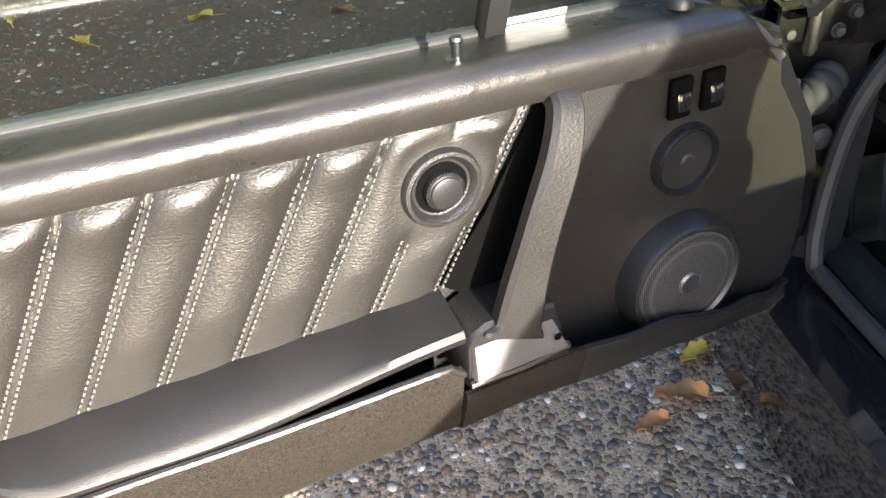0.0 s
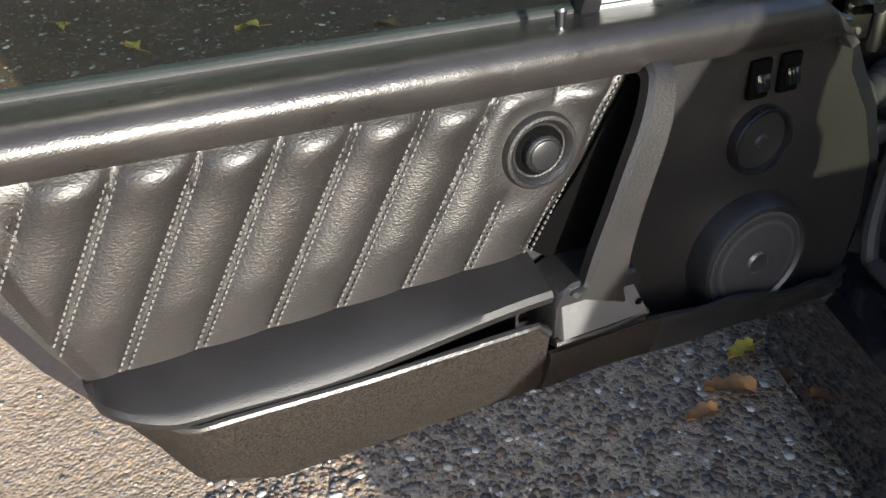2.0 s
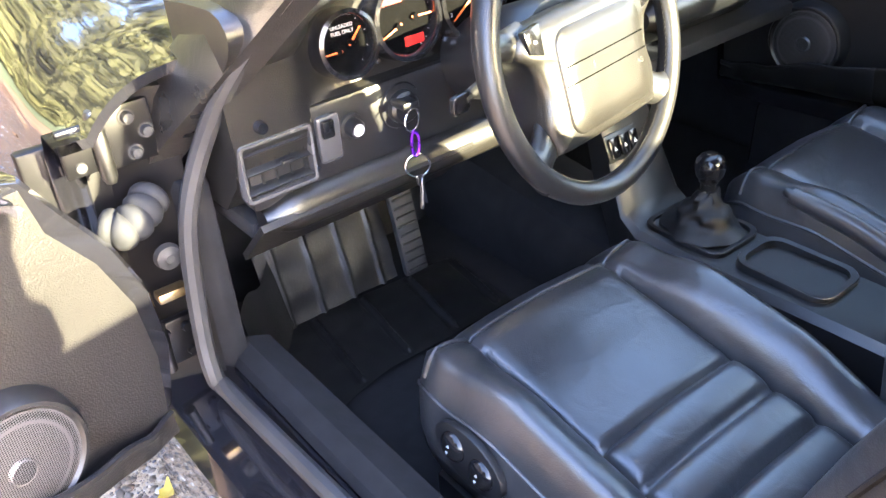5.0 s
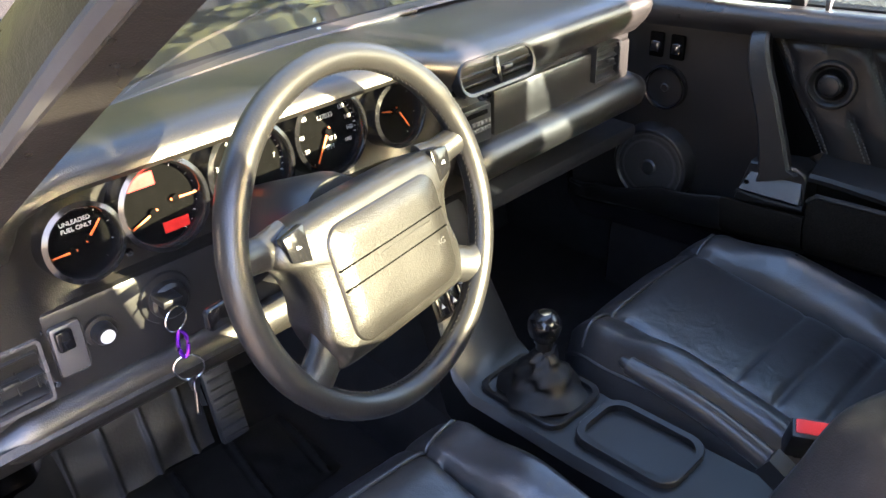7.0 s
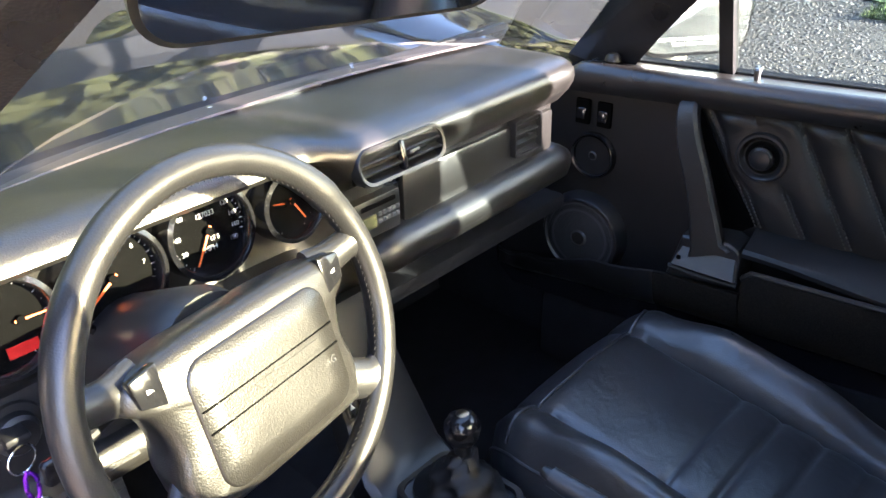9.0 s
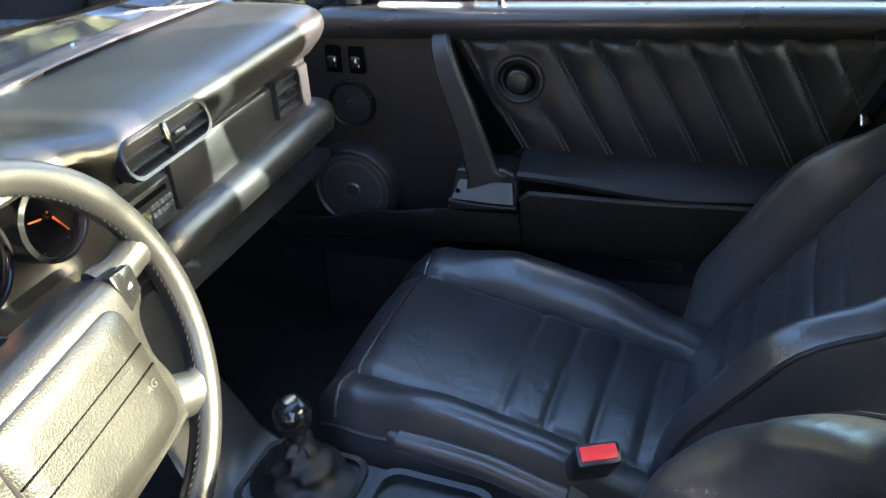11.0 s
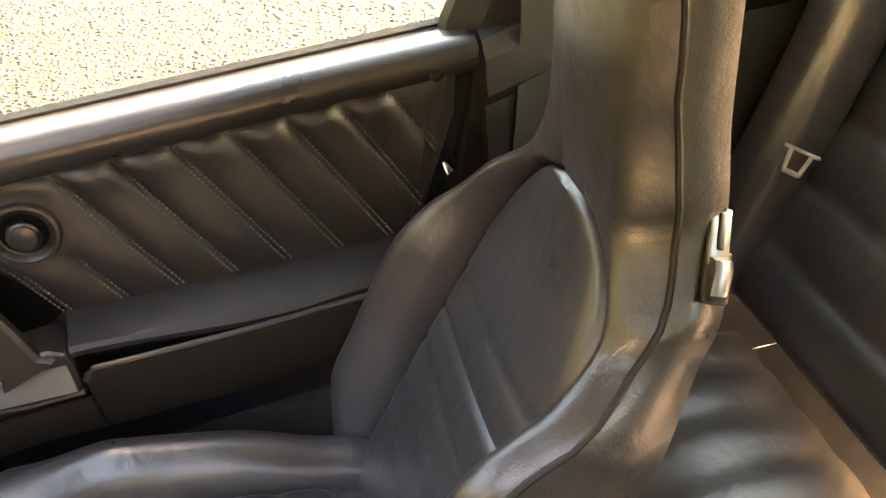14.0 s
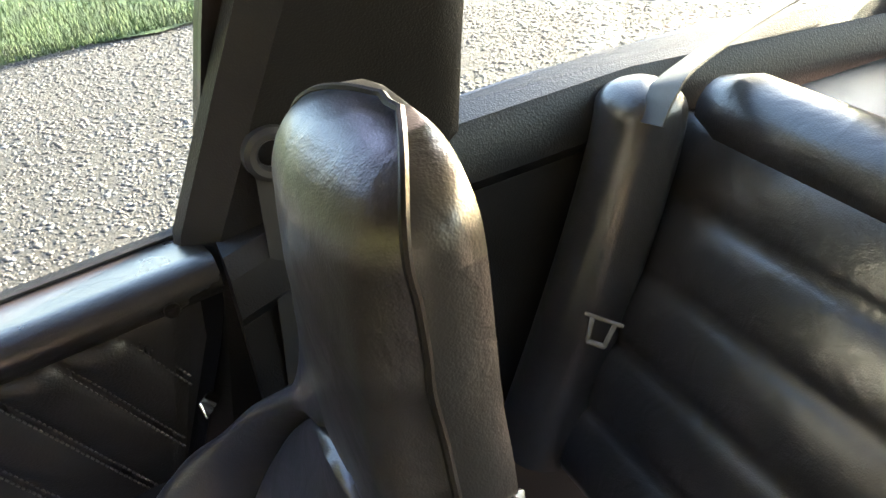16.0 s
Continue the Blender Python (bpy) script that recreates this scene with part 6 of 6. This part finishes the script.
# ribbed wiring sleeve
pts = smooth_path([(HX - 0.035, HY - 0.015, 0.578), (HX - 0.015, HY - 0.03, 0.574), (HX + 0.012, HY - 0.02, 0.582), (HX + 0.035, HY + 0.0, 0.590)], 16)
part("wiring_sleeve", sweep(pts, lambda t: circle(0.0195 + 0.0055 * abs(math.sin(t * 5.0 * math.pi)) ** 0.6, 18)), BLUE_GREY, hinge, "ribbed grey rubber wiring sleeve")
part("bump_stop", lathe([(0, 0.012), (0.006, 0.0125), (0.009, 0.010), (0.016, 0.009), (0.018, 0.0)], pose(HX + 0.03, HY - 0.010, 0.507, 90), 22), RUBBER, hinge, "round rubber bump stop")
part("check_link", box((HX + 0.022, HY - 0.012, 0.455), (0.040, 0.020, 0.014), 0.003), BRASS, hinge, "brass door check link")
part("lower_hinge", box((HX + 0.018, HY + 0.0, 0.375), (0.060, 0.014, 0.070), 0.004), PRIMER, hinge)
part("lower_pin", lathe([(0, 0.040), (0.009, 0.038), (0.009, -0.034), (0, -0.038)], Matrix.Translation((HX - 0.006, HY - 0.012, 0.375)), 14), HINGE_STEEL, hinge)
for a, b in ((0.03, 0.02), (0.03, -0.02), (0.0, 0.02)):
    part("bolt", lathe([(0, 0.008), (0.006, 0.0075), (0.0075, 0.004), (0.0075, 0.0), (0.010, 0.0)], pose(HX + a, HY - 0.006, 0.375 + b, 90), 12), PRIMER, hinge)

# ---- mirrors ----
im = thing("interior_mirror", "dark rear-view mirror hung from the roof", "mirror")
mm = pose(-0.285, 0.090, 1.066, 112, 0, -21)
part("mirror_shell", loft([[(x * k, y * k, z) for x, y in round_rect(0.235, 0.062, 0.028, 6)] for k, z in ((0.55, -0.035), (0.85, -0.028), (1.0, -0.012), (1.0, 0.0))]), PLASTIC, im, "rounded dark mirror shell").matrix_local = mm
part("mirror_face", plate(round_rect(0.225, 0.054, 0.025, 6), 0.002, mm), MIRROR, im)
part("stem", tube([(-0.275, 0.105, 1.085), (-0.25, 0.115, 1.15), (-0.23, 0.105, 1.222)], 0.008, 10), PLASTIC, im)


def wing_mirror(m, sg):
    w = thing("wing_mirror", "black outside mirror on the door corner", "mirror", "outside mirrors", m)
    part("housing", loft([[(x * k, y * k, z) for x, y in round_rect(0.165, 0.100, 0.035, 6)] for k, z in ((0.4, -0.085), (0.8, -0.065), (0.98, -0.03), (1.0, 0.0), (0.96, 0.004))]), PAINT, w, "gloss black mirror housing")
    part("mirror_glass", plate(round_rect(0.150, 0.086, 0.030, 6), 0.003, Matrix.Translation((0, 0, 0.0045))), MIRROR, w)
    part("mirror_foot", box((-0.02 * sg, -0.075, -0.03), (0.05, 0.06, 0.04), 0.012), PAINT, w)
    text("OBJECTS IN MIRROR ARE CLOSER\nTHAN THEY APPEAR", 0.0068, Matrix.Translation((0, -0.028, 0.0080)), WHITE, w)


wing_mirror(pose(0.800, 0.385, 0.806, 90, 0, -40) @ Matrix.Diagonal((1.32, 1.32, 1.2, 1)), 1)
wing_mirror(driver_door.matrix_world @ pose(0.245, -0.165, 0.820, 90, 0, 180 + 10), -1)

# ---- leaves and pebbles ----
def leaf(x, y, turn, size, mat, label):
    g = thing("fallen_leaf", label, "leaf", "leaves on the gravel", pose(x, y, 0.006, 0, 0, turn))
    rows = []
    for j in range(9):
        v = j / 8
        w = math.sin(math.pi * min(v * 0.92 + 0.05, 1)) ** 0.7 * 0.30 * (1 + 0.3 * math.sin(v * 19))
        rows.append([Vector((k * w * size, (v - 0.5) * size, size * (0.16 * abs(k) + 0.10 * math.sin(v * 5 + k)))) for k in (-1, -0.5, 0, 0.5, 1)])
    bm = loft(rows, False)
    part("blade", bm, mat, g, "", 60)
    part("stem", tube([(0, -0.5 * size, 0.004), (0.02 * size, -0.8 * size, 0.004), (0.08 * size, -1.0 * size, 0.002)], 0.0012, 6), mat, g)


for x, y, turn, size, mat in ((-2.10, 0.98, 20, 0.10, LEAF), (-0.86, 0.57, 70, 0.085, LEAF), (-0.80, 0.66, 110, 0.06, YELLOW_LEAF), (-0.93, 0.52, 100, 0.06, LEAF), (-0.72, 0.40, 10, 0.06, YELLOW_LEAF), (-2.2, 2.6, 40, 0.10, YELLOW_LEAF), (-1.8, 2.7, 90, 0.09, YELLOW_LEAF), (-1.9, 1.9, 10, 0.08, LEAF), (-2.5, 2.9, 10, 0.08, YELLOW_LEAF), (-1.3, 2.6, 60, 0.09, LEAF)):
    leaf(x, y, turn, size, mat, "dry brown fallen leaf on gravel" if mat is LEAF else "yellow fallen leaf on gravel")


def pebbles(n, x0, x1, y0, y1, rmin, rmax, seed, mat=STONE, flat=1.0):
    rnd = random.Random(seed)
    base = bmesh.new()
    bmesh.ops.create_icosphere(base, subdivisions=1, radius=1.0)
    vs = np.array([v.co[:] for v in base.verts])
    fs = [[v.index for v in f.verts] for f in base.faces]
    base.free()
    verts, faces = [], []
    for _ in range(n):
        r = rmin + (rmax - rmin) * rnd.random() ** 4
        a = rnd.random() * 6.28
        sc = np.array((r * rnd.uniform(0.8, 1.5), r, r * flat * rnd.uniform(0.35, 0.6)))
        jit = 1 + 0.22 * (np.array([rnd.random() for _ in range(len(vs))]) - 0.5)
        p = vs * jit[:, None] * sc
        c, s = math.cos(a), math.sin(a)
        p = np.stack([p[:, 0] * c - p[:, 1] * s, p[:, 0] * s + p[:, 1] * c, p[:, 2]], 1) + (rnd.uniform(x0, x1), rnd.uniform(y0, y1), -r * 0.06)
        k = len(verts)
        verts += p.tolist()
        faces += [[i + k for i in f] for f in fs]
    me = bpy.data.meshes.new("pebbles")
    me.from_pydata(verts, [], faces)
    for q in me.polygons:
        q.use_smooth = True
    me.materials.append(mat)
    o = new("pebbles", me)
    tagged(o, "loose mixed tan, grey and white pebbles", "gravel", kind="stuff")


pebbles(62000, -1.75, -0.5, 0.0, 2.0, 0.0014, 0.0095, 3)
pebbles(3000, -3.2, -1.5, -0.2, 2.6, 0.0015, 0.006, 6)
pebbles(9000, -3.4, -0.9, 2.0, 4.2, 0.004, 0.014, 4)
pebbles(56000, 1.2, 5.3, -3.3, 1.9, 0.0055, 0.015, 5, DIMMED_GREY_STONE, 0.78)


def grass_blades(n, seed):
    """Short leaning blades over the verge, thinning towards the gravel."""
    rnd = random.Random(seed)
    verts, faces = [], []
    for _ in range(n):
        x, y = 4.6 + 3.2 * rnd.random() ** 1.6, rnd.uniform(-3.2, 1.2)
        h, a = rnd.uniform(0.02, 0.07), rnd.uniform(0, 6.28)
        c, s_ = math.cos(a), math.sin(a)
        w, lean = rnd.uniform(0.002, 0.004), rnd.uniform(0.0, 0.03)
        k = len(verts)
        verts += [(x - c * w, y - s_ * w, 0.008), (x + c * w, y + s_ * w, 0.008), (x - s_ * lean, y + c * lean, h)]
        faces.append((k, k + 1, k + 2))
    me = bpy.data.meshes.new("grass")
    me.from_pydata(verts, [], faces)
    me.materials.append(GRASS)
    tagged(new("grass", me), "short green grass blades on the verge", "grass", kind="stuff")


grass_blades(36000, 9)
